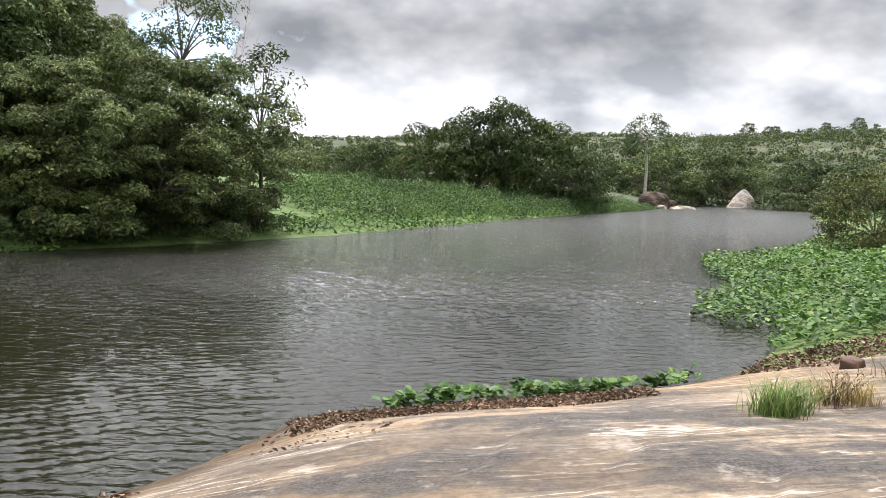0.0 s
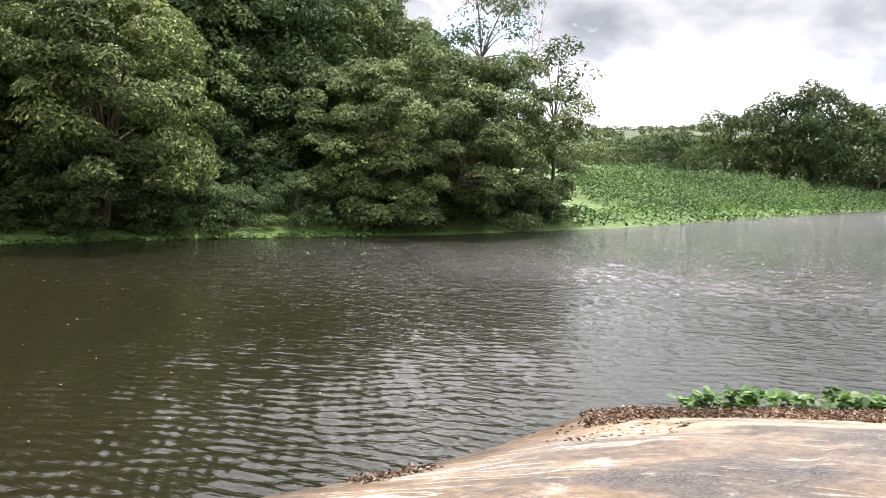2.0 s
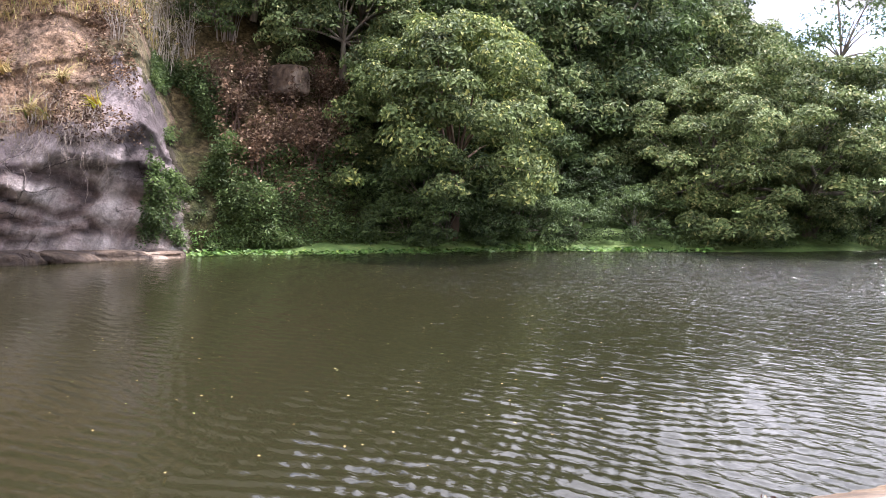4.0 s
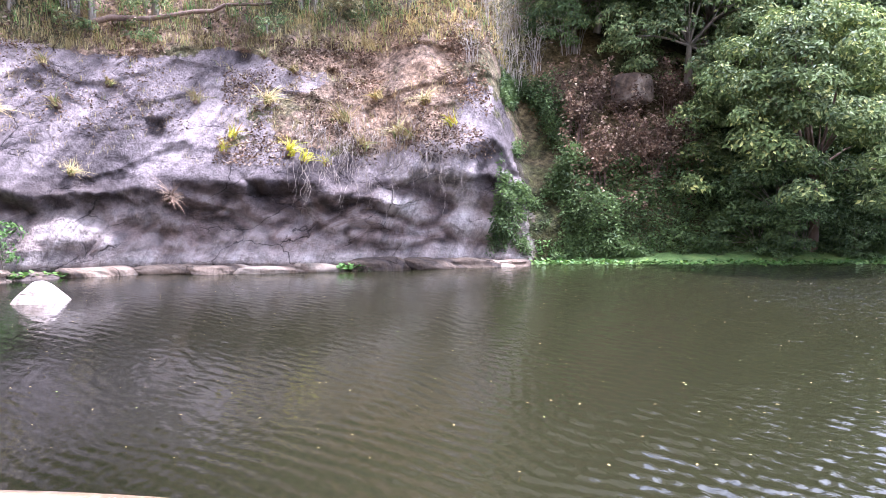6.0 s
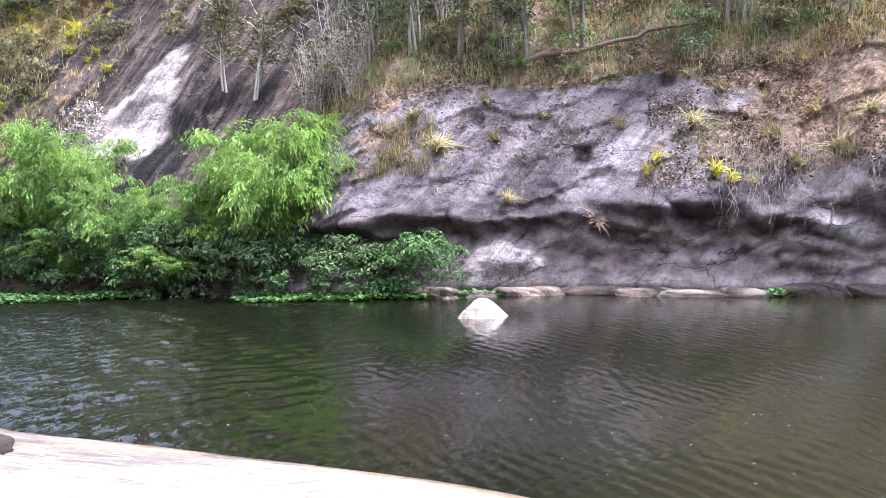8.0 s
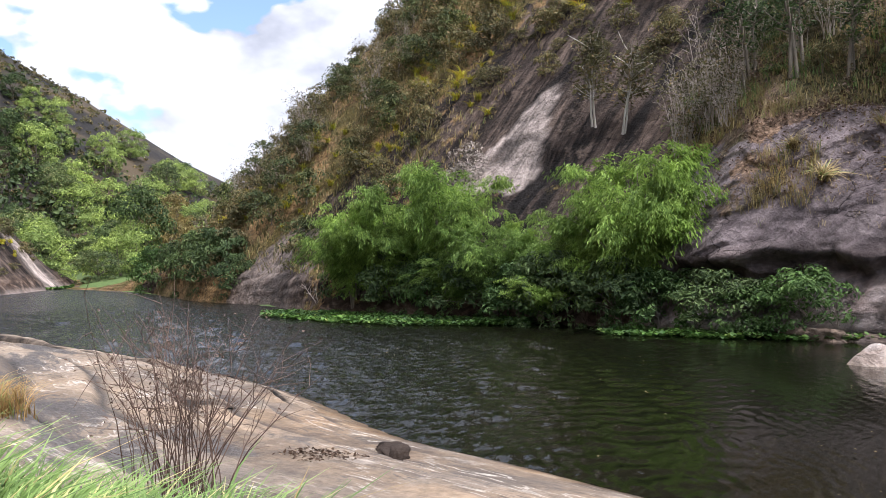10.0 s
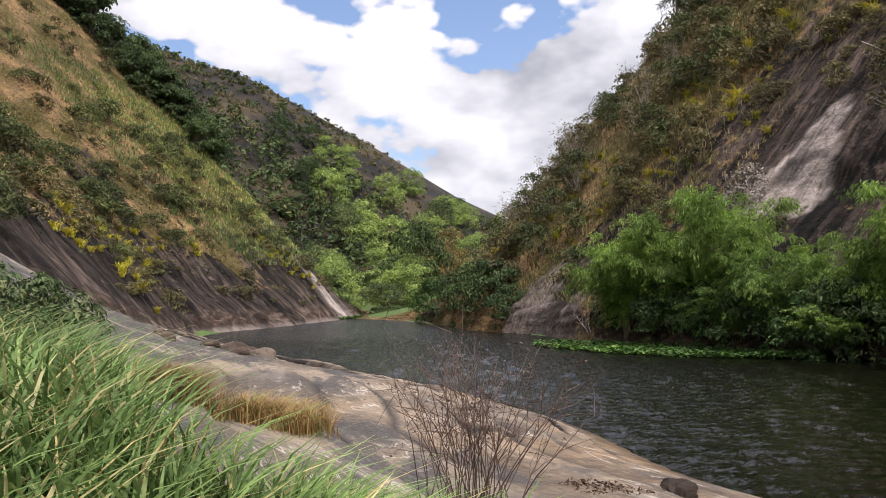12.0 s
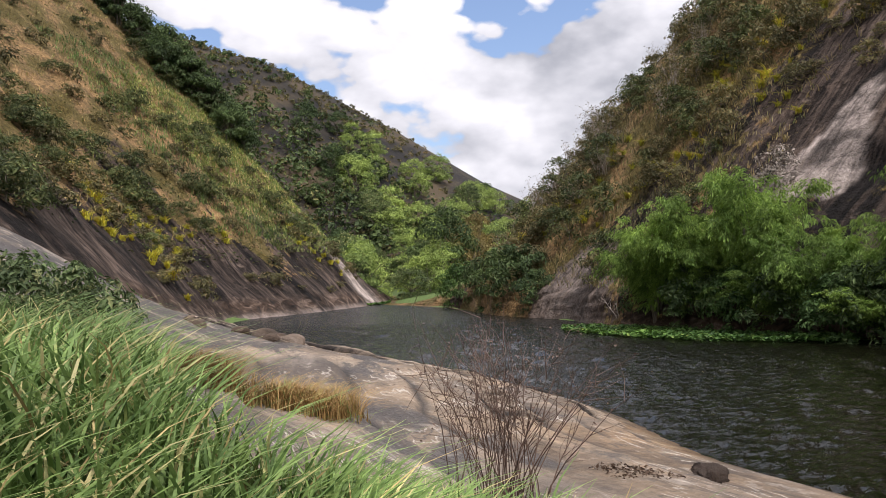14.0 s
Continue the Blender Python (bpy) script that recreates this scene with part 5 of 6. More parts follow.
def slope_tufts(name, label, rng, where, n, length, width, mat, lean=0.5, per=7):
    a, b = rng.uniform(0, 1, n), rng.uniform(0, 1, n)
    p = np.repeat(where(a, b), per, axis=0) + rng.normal(size=(n * per, 3)) * np.array([[0.10, 0.10, 0.02]])
    return tagged(new(name, mesh_of(name, *blades(rng, p, length, width, lean, 2), mat, False)), label, "dry grass", kind="stuff")


slope_tufts("dry_grass", "straw-coloured dry grass above the cliff", R1, lambda a, b: mountain_surface(-16 + 27 * a, 9.0 + 10 * b ** 1.3), 2900, 0.60, 0.024, M_STRAW, 0.8)
slope_tufts("green_grass", "sparse green grass above the cliff", R1, lambda a, b: mountain_surface(-15 + 25 * a, 10.0 + 12 * b), 700, 0.8, 0.035, M_GRASS)
slope_tufts("dry_grass", "dry tufts in the cracks of the cliff face", R1, lambda a, b: mountain_surface(-13 + 17 * a, 3.6 + 6 * b), 260, 0.4, 0.012, M_STRAW, 0.9)
slope_tufts("dry_grass", "pale dry grass clump on the cliff shoulder", R1, lambda a, b: mountain_surface(2.6 + 2.0 * a, 4.6 + 2.6 * b), 120, 0.7, 0.02, M_STRAW, 0.7)

leaf_cover("dry_litter_ledges", "brown leaf litter on the slope above the cliff", R1, lambda a, b: mountain_surface(-16 + 25 * a, 8.8 + 6.5 * b ** 1.4), 12000, 0.16, M_BROWN_LEAF, 0.5, 0.5, 0.5, "leaf litter", mask=0.4)
low_shrub = build_tree("slope_shrub", "small olive shrub on the slope above the cliff", R1, 900, 2.2, 2.0, 1.6, 0.15, M_OLIVE, 0.05, 0.03, low=0.0, k=24, category="shrub")
green_shrub = build_tree("slope_shrub", "small fresh green shrub on the slope above the cliff", R1, 900, 2.2, 2.0, 1.7, 0.15, M_LEAF, 0.05, 0.03, low=0.0, k=24, category="shrub")
for proto, many in ((low_shrub, 26), (green_shrub, 16)):
    place(proto, [(*(slope_at(R1.uniform(-16, 12), R1.uniform(9.6, 19)) - [0, 0, 0.1]), R1.uniform(0, 360), R1.uniform(0.5, 1.1), R1.uniform(0.8, 1.3)) for _ in range(many)], "shrubs above the cliff")
thicket = build_dry_bush("dry_thicket", "leafless grey thicket on the slope above the cliff", R1, 14, 3.2, 1.1, M_TWIG, M_OLIVE, 220, 0.14, 0.02, 5)
rows = []
for i in range(46):
    s, v = R1.uniform(-18, 9), R1.uniform(9.8, 19)
    if i > 30:
        s, v = R1.uniform(-19, -13), R1.uniform(8.0, 16)
    x, y, z = slope_at(s, v)
    rows.append((x, y, z - 0.1, R1.uniform(0, 360), R1.uniform(0.5, 1.05), R1.uniform(0.8, 1.3)))
place(thicket, rows, "thickets above the cliff")
slim = build_dry_bush("slim_tree", "slim dark-trunked tree above the cliff", R1, 3, 6.0, 0.8, M_BARK, M_LEAF_DARK, 900, 0.2, 0.09, 12, "tree")
rows = []
for s, v in [(0.0, 10.4), (0.6, 10.9), (-2.0, 11.0), (2.5, 11), (-7.5, 11.6), (-8.3, 11.4), (-12, 11), (4.5, 11.5), (7, 12)]:
    x, y, z = slope_at(s, v)
    rows.append((x, y, z - 0.2, R1.uniform(0, 360), R1.uniform(0.7, 1.1), 1.0))
place(slim, rows, "slim trees above the cliff")
lp = np.array([slope_at(s, 10.3 + 0.16 * (0.5 - s)) + [0.35, -0.1, 0.12] for s in np.linspace(-0.2, -6.6, 12)])
lp += R1.normal(size=lp.shape) * 0.05
tagged(new("fallen_log", mesh_of("fallen_log", *tube(lp, np.linspace(0.12, 0.05, 12), 8), M_TWIG_DARK)), "dark fallen log lying along the cliff top", "log")

# water-worn rocks at the foot of the cliff
for i in range(12):
    s = -14.9 + 1.55 * i + R1.uniform(-0.25, 0.25)
    w, d, h = R1.uniform(0.9, 1.7), R1.uniform(0.40, 0.62), R1.uniform(0.16, 0.36)
    rock("ledge_rock", "pale water-worn ledge rock at the cliff foot", R1, (w, d, h), tuple(slope_at(s, 0.4)[:2] + [0.10, -0.04]) + (R1.uniform(-0.04, 0.10),), M_LEDGE, 69 + R1.uniform(-12, 12), 0.50, 110 + 7 * i, R1.uniform(0.0, 0.3), square=0.7)
rock("river_stone", "pale pointed boulder standing in the river", R1, (0.80, 0.62, 0.58), (-23.4, -0.35, -0.06), M_RIVERSTONE, 80, 0.24, 47, 0.68, 0.0, "rock", 0.7)

# ---- bamboo and shrubs on the far bank ----
bam = build_bamboo("bamboo_clump", "bright green arching bamboo clump on the bank", R1, 36, 7.4, 3.2)
place(bam, [(-32.5, -8.5, 0.2, 0, 1.0, 1.0), (-33.8, -10.4, 0.2, 200, 0.8, 0.80), (-34.6, -15.2, 0.3, 70, 0.78, 0.80), (-36.6, -18.6, 0.3, 140, 1.0, 1.05), (-36.8, -21.6, 0.3, 250, 0.95, 0.95), (-37.0, -24.2, 0.3, 300, 0.85, 0.95),
            (-35.4, -17.4, 0.2, 20, 0.7, 0.62), (-33.0, -12.6, 0.2, 110, 0.55, 0.50)], "bamboo on the far bank")
scrub = build_tree("bank_shrub", "leafy dark green shrub at the waterline", R1, 3200, 3.4, 3.0, 2.4, 0.20, M_LEAF_DARK, 0.02, 0.05, low=0.0, category="shrub")
scrub2 = build_tree("bank_shrub", "fresh green feathery shrub at the waterline", R1, 3200, 3.2, 3.0, 2.2, 0.19, M_FIELD, 0.02, 0.05, low=0.0, category="shrub")
place(scrub, [(-30.6, -5.2, 0.0, 0, 1.0, 0.9), (-31.8, -9.0, 0.0, 50, 1.1, 1.0), (-32.8, -12, 0.0, 90, 1.1, 1.1), (-34.7, -16, 0, 130, 1.2, 1.0), (-36.7, -21.5, 0, 10, 1.2, 1.1), (-38.5, -25.5, 0, 70, 1.1, 1.2),
              (-33.2, -6.0, 0.6, 30, 1.0, 1.0), (-50, -44.5, 0.2, 10, 1.7, 1.25), (-53.5, -49.5, 0.2, 80, 1.8, 1.2), (-58, -56, 0.2, 150, 1.6, 1.2), (-47.5, -41.0, 0.2, 40, 1.1, 1.2)], "shrubs at the waterline")
place(scrub2, [(-29.9, -2.4, 0.0, 0, 1.0, 1.0), (-30.2, -4.0, 0.0, 40, 0.9, 0.9), (-31.2, -7.4, 0.0, 140, 0.9, 1.1), (-33.6, -13.8, 0.0, 200, 1.0, 1.1), (-36.0, -19.2, 0.0, 240, 1.1, 1.2), (-62.5, -64.5, 0.2, 240, 1.6, 1.2)], "shrubs at the waterline")
driftwood = build_dry_bush("driftwood_branches", "bleached bare branches over the water", R1, 7, 2.2, 1.6, M_TWIG, M_TWIG, 0, 0.1, 0.03, 8)
place(driftwood, [(-38.2, -27.0, 0.0, 0, 1.0, 1.0), (-30.0, -1.4, 0.0, 90, 0.8, 0.9)], "bare branches on the bank")
water_plants("water_plant_mat", "bright green floating plant mat along the far bank", R1, [(-37.0, -30.3), (-34.6, -28.4), (-32.2, -23), (-31.2, -18.8), (-31.6, -15), (-32.6, -13.0), (-34.2, -13.2), (-35.0, -19), (-37.5, -26)], 9000, 0.16, 0.28)
water_plants("water_plant_mat", "bright green floating plant mat beside the pale boulder", R1, [(-29.3, -9.2), (-28.6, -4.6), (-28.8, -1.5), (-29.4, 1.4), (-30.4, 1.2), (-30.6, -3), (-30.6, -9)], 3000, 0.16, 0.25)
water_plants("water_plant_mat", "small floating plant clump by the ledge", R1, [(-26.9, 8.5), (-26.5, 9.6), (-26.0, 9.4), (-26.3, 8.4)], 170, 0.15, 0.25)
water_plants("water_plant_mat", "narrow floating plant fringe below the wooded bank", R1, [(-25.5, 14.0), (-20.9, 20.8), (-18.8, 24.9), (-13.5, 30.5), (-13.9, 31.0), (-19.4, 25.4), (-21.6, 21.2), (-26.0, 14.4)], 1300, 0.13, 0.16)
water_plants("water_plant_mat", "distant light green plant mat at the river bend", R1, [(-68, -88), (-74, -90.5), (-84, -103), (-80, -104), (-70, -93)], 2600, 0.4, 0.3)

p = in_outline(R1, [(-3.6, 8.0), (-16, 26), (-24, 16), (-27.5, 3), (-27, -8), (-29, -20), (-15, -10), (-11, -3), (-8.5, 2)], 900)
tagged(new("floating_specks", mesh_of("floating_specks", *leaf_quads(np.column_stack([p, 0.035 + 0 * p[:, 0]]), 0.04, R1, 0.98, 0.6, np.column_stack([R1.normal(size=(len(p), 2)), 0 * p[:, 0]]) * 6), M_STRAW, False)), "scattered pale leaf specks floating on the river", "debris", kind="stuff")

# ---- slopes of the mountain ----
bush = build_tree("slope_bush", "olive green bush on the steep slope", R1, 700, 2.6, 2.4, 1.9, 0.26, M_OLIVE, 0.05, 0.05, low=0.0, k=22, category="bush")
bush2 = build_tree("slope_bush", "dark green bush on the steep slope", R1, 700, 2.8, 2.6, 2.2, 0.26, M_SCRUB, 0.05, 0.05, low=0.0, k=22, category="bush")
rows, rows2 = [], []
for i in range(190):
    s, v = R1.uniform(24, 66), R1.uniform(3, 52)
    if s < 34 and R1.uniform() < 0.55 or 10 < v < 20 and s < 28:
        continue
    x, y, z = slope_at(s, v)
    (rows if R1.uniform() < 0.6 else rows2).append((x, y, z - 0.15, R1.uniform(0, 360), R1.uniform(0.5, 1.25), R1.uniform(0.7, 1.2)))
for i in range(80):
    s, v = R1.uniform(9, 30), R1.uniform(17, 50)
    x, y, z = slope_at(s, v)
    rows.append((x, y, z - 0.15, R1.uniform(0, 360), R1.uniform(0.4, 0.8), R1.uniform(0.7, 1.1)))
place(bush, rows, "bushes on the mountain slope")
place(bush2, rows2, "bushes on the mountain slope")
slope_thicket = build_dry_bush("dry_thicket", "grey-brown leafless thicket on the steep slope", R1, 14, 2.6, 1.1, M_TWIG, M_OLIVE, 200, 0.16, 0.02, 5)
rows = []
for i in range(60):
    s, v = (R1.uniform(44, 68), R1.uniform(6, 40)) if i < 40 else (R1.uniform(7, 12), R1.uniform(9, 15))
    x, y, z = slope_at(s, v)
    rows.append((x, y, z - 0.1, R1.uniform(0, 360), R1.uniform(0.6, 1.2), R1.uniform(0.8, 1.2)))
place(slope_thicket, rows, "thickets on the mountain slope")
ybrom = build_bromeliad("bromeliad", "clump of yellow bromeliads on the steep slope", R1, 70, 1.5, M_BROM)
rows = []
for s, v, n in [(41, 12, 5), (32, 14, 4), (31, 26, 4), (24, 23, 3), (18, 23.5, 3), (55, 13, 7), (26, 16.5, 4), (30, 20, 6), (37, 14, 6), (34, 26, 5), (40, 22, 5), (22, 27, 4), (46, 17, 6), (52, 18, 5), (58, 11, 6), (48, 12, 6), (44, 9, 5), (36, 20, 3), (28, 30, 3), (51, 10, 5), (15, 28, 4), (20, 33, 5), (25, 38, 5), (31, 35, 5), (38, 32, 5), (42, 27, 5), (12, 22, 3), (28, 44, 4), (35, 42, 4)]:
    for _ in range(n):
        x, y, z = slope_at(s + R1.normal() * 1.4, v + R1.normal() * 1.2)
        rows.append((x, y, z, R1.uniform(0, 360), R1.uniform(0.35, 0.85), 1.0))
place(ybrom, rows, "bromeliads on the mountain slope")
slope_tufts("dry_grass", "dry straw and olive grass on the mountain slope", R1, lambda a, b: mountain_surface(24 + 50 * a, 2.5 + 46 * b), 4200, 0.65, 0.035, M_STRAW, 0.9, 5)
slope_tufts("green_grass", "green and yellow grass on the mountain slope", R1, lambda a, b: mountain_surface(28 + 44 * a, 2.5 + 42 * b), 2400, 0.8, 0.06, M_OLIVE, 0.6, 4)
for s, v, h, tilt in [(14.2, 11.6, 5.6, -7), (16.0, 12.4, 5.0, 6)]:
    pale = build_dry_bush("pale_tree", "slender white-barked tree with thin leaves", R1, 2, h, 0.9, M_BARK_PALE, M_OLIVE, 1100, 0.2, 0.055, 18, "tree")
    pale.matrix_basis = pose(*slope_at(s, v), tilt, 0, 0)
white_bush = build_tree("silver_bush", "silvery pale-leaved bush beside the bare slab", R1, 1100, 2.6, 2.4, 2.2, 0.2, M_TWIG, 0.1, 0.05, low=0.0, k=24, category="bush")
white_bush.matrix_basis = at(*slope_at(22.6, 9.0), 0, 1.0)
palm = build_palm("palm", "dark feathery palm on the ridge", R1, 3.4, 2.0)
place(palm, [(*slope_at(57, 39.5), 0, 1.0, 1.0), (*yaw_xy(133.9, 255), ground_z(*yaw_xy(133.9, 255)), 40, 1.3, 1.2), (*yaw_xy(132.4, 250), ground_z(*yaw_xy(132.4, 250)), 90, 1.2, 1.0), (*yaw_xy(131.6, 245), ground_z(*yaw_xy(131.6, 245)), 200, 1.2, 0.8)], "palms on the ridges")

# ---- hill on the near bank ----
hill_bush = build_tree("hill_bush", "dark green bush on the grassy hillside", R1, 900, 3.0, 2.8, 1.9, 0.26, M_SCRUB, 0.05, 0.05, low=0.0, k=22, category="bush")
rows = []
for s, v in [(-18.8, 20.6), (-20, 18), (-32.6, 6.5), (-30, 8), (-1.8, 17.2), (4.8, 17.4), (1, 20), (30, 29.3), (28, 27), (37.8, 52), (42, 45), (44, 40), (12.6, 26.4), (33.6, 16), (20, 34), (-12, 22), (10, 15), (15, 19)]:
    for _ in range(3):
        x, y, z = hill_at(s + R1.normal() * 2.0, v + R1.normal() * 1.6)
        rows.append((x, y, z - 0.2, R1.uniform(0, 360), R1.uniform(0.6, 1.3), R1.uniform(0.8, 1.2)))
for i in range(60):
    x, y, z = hill_at(R1.uniform(-35, 48), R1.uniform(8, 62))
    rows.append((x, y, z - 0.2, R1.uniform(0, 360), R1.uniform(0.3, 0.9), R1.uniform(0.7, 1.1)))
place(hill_bush, rows, "bushes on the hillside")
hill_olive = build_tree("hill_bush", "yellow-olive low bush on the dark rock", R1, 340, 2.4, 2.2, 1.3, 0.32, M_OLIVE, 0.05, 0.04, low=0.0, k=20, category="bush")
rows = []
for i in range(150):
    s, v = R1.uniform(-34, 44), R1.uniform(3.5, 24) if i < 90 else R1.uniform(20, 58)
    x, y, z = hill_at(s, v)
    rows.append((x, y, z - 0.2, R1.uniform(0, 360), R1.uniform(0.4, 1.2), R1.uniform(0.7, 1.1)))
place(hill_olive, rows, "low bushes on the dark rock")
leaf_cover("hill_scrub", "low olive scrub patches on the hillside", R1, lambda a, b: left_hill_surface(-36 + 86 * a, 9 + 50 * b), 16000, 0.34, M_OLIVE, 0.7, 0.5, 0.5, "scrub", mask=0.7)
leaf_cover("hill_scrub", "dark green scrub low on the hillside", R1, lambda a, b: left_hill_surface(-36 + 80 * a, 7 + 18 * b), 9000, 0.34, M_SCRUB, 0.9, 0.5, 0.5, "scrub", mask=1.0)
rows = []
hill_brom = build_bromeliad("bromeliad", "yellow bromeliad clump on the dark hillside rock", R1, 60, 1.5, M_BROM)
for s, v in [(-16, 14.8), (4.2, 12.7), (-1, 8.6), (33.6, 11.8), (-8, 13), (0, 11), (35, 8.7), (33, 11), (-13, 4.7), (-14, 7), (-10, 8.5), (-20, 9), (-17, 12), (-6, 10), (2, 9), (12, 12), (36, 7)]:
    for _ in range(4):
        x, y, z = hill_at(s + R1.normal() * 1.3, v + R1.normal() * 1.1)
        rows.append((x, y, z, R1.uniform(0, 360), R1.uniform(0.5, 1.0), 1.0))
place(hill_brom, rows, "bromeliads on the hillside")
slope_tufts("dry_grass", "golden dry grass over the hillside", R1, lambda a, b: left_hill_surface(-36 + 86 * a, 10 + 52 * b), 2600, 0.6, 0.08, M_STRAW, 0.8, 4)
slope_tufts("green_grass", "fresh green grass over the hillside", R1, lambda a, b: left_hill_surface(12 + 38 * a, 12 + 34 * b), 3000, 0.8, 0.07, M_GRASS, 0.6, 4)
slope_tufts("green_grass", "bright green grass strip at the edge of the hillside", R1, lambda a, b: left_hill_surface(22 + 26 * a, 10 + 32 * b), 3600, 0.7, 0.09, M_LIME, 0.7, 4)
rows = []
ridge_tree = build_tree("ridge_tree", "dark tree on the edge of the hillside", R1, 2000, 6.4, 6.0, 6.4, 0.5, M_LEAF_DARK, 0.12, 0.16, k=50)
for i in range(64):
    x, y, z = hill_at(R1.uniform(40, 54), R1.uniform(30, 72))
    rows.append((x, y, z - 0.4, R1.uniform(0, 360), R1.uniform(0.6, 1.1), R1.uniform(0.8, 1.1)))
place(ridge_tree, rows, "trees on the hillside edge")
for i in range(9):
    x, y = -12.5 - R1.uniform(0, 2.6), -22.5 - R1.uniform(0, 3.2)
    rock("boulder", "grey granite boulder at the foot of the hill", R1, (R1.uniform(0.2, 0.5), R1.uniform(0.2, 0.4), R1.uniform(0.12, 0.28)), (x, y, ground_z(x, y) + 0.06), M_LEDGE, R1.uniform(0, 180), 0.2, 60 + i)

# ---- wooded valley at the river bend, distant land ----
valley = [build_tree("valley_tree", lab, R1, 3600, 8.4, 8.0, 8.5, 0.46, m, 0.04, 0.2, low=0.0, k=60) for lab, m in
          (("mid green tree in the wooded valley", M_VALLEY), ("dark green tree in the wooded valley", M_LEAF_DARK), ("soft green tree in the wooded valley", M_LEAF), ("tan-leaved tree in the wooded valley", M_TAN_LEAF))]
rows = [[], [], [], []]
for i in range(84):
    yaw, d = R1.uniform(130.5, 147.5), 126 + 130 * R1.uniform(0, 1) ** 1.3
    if 133 < yaw < 137 and d < 160:
        continue
    x, y = yaw_xy(yaw, d)
    k = 3 if 133.5 < yaw < 137 and 165 < d < 205 else int(R1.choice([1, 2, 2, 1] if yaw > 143.5 else [0, 0, 0, 2]))
    rows[k].append((x, y, ground_z(x, y) - 0.3, R1.uniform(0, 360), R1.uniform(0.6, 1.15), R1.uniform(0.8, 1.15)))
rows[1].insert(0, (*yaw_xy(137.0, 140), 0.5, 0, 1.25, 1.35))
rows[2].insert(0, (*yaw_xy(139.2, 124), 0.2, 0, 0.75, 0.75))
rows[3].insert(0, (*yaw_xy(134.8, 158), ground_z(*yaw_xy(134.8, 158)) - 0.3, 0, 1.15, 1.25))
for proto, rw in zip(valley, rows):
    place(proto, rw, "trees in the valley")

far = [build_tree("distant_tree", lab, R1, 3600, 8.8, 8.8, 8.5, 0.52, m, th, 0.2, low=0.0, k=56) for lab, m, th in
       (("distant round-headed green tree", M_LEAF, 0.04), ("distant dark green tree", M_FAR, 0.04), ("distant mid green tree", M_LEAF_DARK, 0.04))]
rows = [[], [], []]
for px_yaw, d, w, tall in [(1.2, 104, 0.95, 0.95), (-0.6, 106, 1.0, 1.0), (-2.4, 108, 1.05, 1.15), (-4.2, 104, 0.95, 1.45), (-6.0, 106, 1.1, 1.1), (-7.8, 106, 1.1, 1.0), (-9.0, 112, 0.9, 0.85), (-8.5, 118, 1.0, 0.9), (3.0, 118, 0.9, 0.7), (4.4, 118, 0.9, 0.75), (5.6, 130, 0.9, 0.7), (6.8, 140, 1.0, 0.6)]:
    x, y = yaw_xy(px_yaw, d)
    rows[1 if px_yaw < 2 and px_yaw > -8 else 2].append((x, y, ground_z(x, y) - 0.3, R1.uniform(0, 360), w, tall))
for px_yaw, d, w, tall in [(-18.6, 215, 1.9, 0.9), (-17.3, 225, 1.7, 0.9), (-16.4, 205, 0.9, 0.7), (-21.8, 190, 1.3, 0.5), (-24.5, 200, 1.6, 0.6), (-26.2, 170, 1.5, 0.7)]:
    x, y = yaw_xy(px_yaw, d)
    rows[1].append((x, y, ground_z(x, y) - 0.3, R1.uniform(0, 360), w, tall))
for i in range(60):
    yaw, d = R1.uniform(-31, 11), R1.uniform(200, 420)
    if yaw > -9 and d < 260:
        d += 200
    x, y = yaw_xy(yaw, d)
    rows[int(R1.choice([0, 1, 1, 2]))].append((x, y, ground_z(x, y) - 0.3, R1.uniform(0, 360), R1.uniform(1.0, 1.9), R1.uniform(0.55, 0.9)))
for yaw, d, w in [(-19.7, 1080, 2.2), (-20.9, 1090, 1.6), (-21.3, 1090, 1.6), (-24.2, 1100, 1.6), (-26.0, 1090, 1.8)]:
    x, y = yaw_xy(yaw, d)
    rows[1].append((x, y, ground_z(x, y) - 1, 0, w, 0.9))
for proto, rw in zip(far, rows):
    place(proto, rw, "distant trees")


def far_woods(name, label, rng, yaw0, yaw1, d0, d1, n, size, tall, mat, gap=0.1):
    """Far woodland: clumps of foliage over a stretch of the hills."""
    m = n // 30
    yaw, d = np.radians(rng.uniform(yaw0, yaw1, m)), d0 + (d1 - d0) * rng.uniform(0, 1, m)
    x, y = -d * np.sin(yaw), d * np.cos(yaw)
    keep = vnoise(x, y, 0.012, 3, 5) > gap - 0.5 * rng.uniform(0, 1, m)
    x, y = x[keep], y[keep]
    tree = np.column_stack([x, y, ground_height(x, y)[0] + 0.45 * tall * rng.uniform(0.6, 1.2, len(x))])
    g = rng.normal(size=(len(x), 30, 3))
    g *= rng.uniform(0.5, 1, (len(x), 30, 1)) / np.linalg.norm(g, axis=2, keepdims=True)
    p = (tree[:, None] + g * (rng.uniform(0.35, 0.8, (len(x), 1, 1)) * tall) * np.array([1, 1, 0.75])).reshape(-1, 3)
    return tagged(new(name, mesh_of(name, *leaf_quads(p, size, rng, 0.6, 0.6, facing=g.reshape(-1, 3) + [0, 0, 0.3]), mat, False)), label, "woodland", kind="stuff")


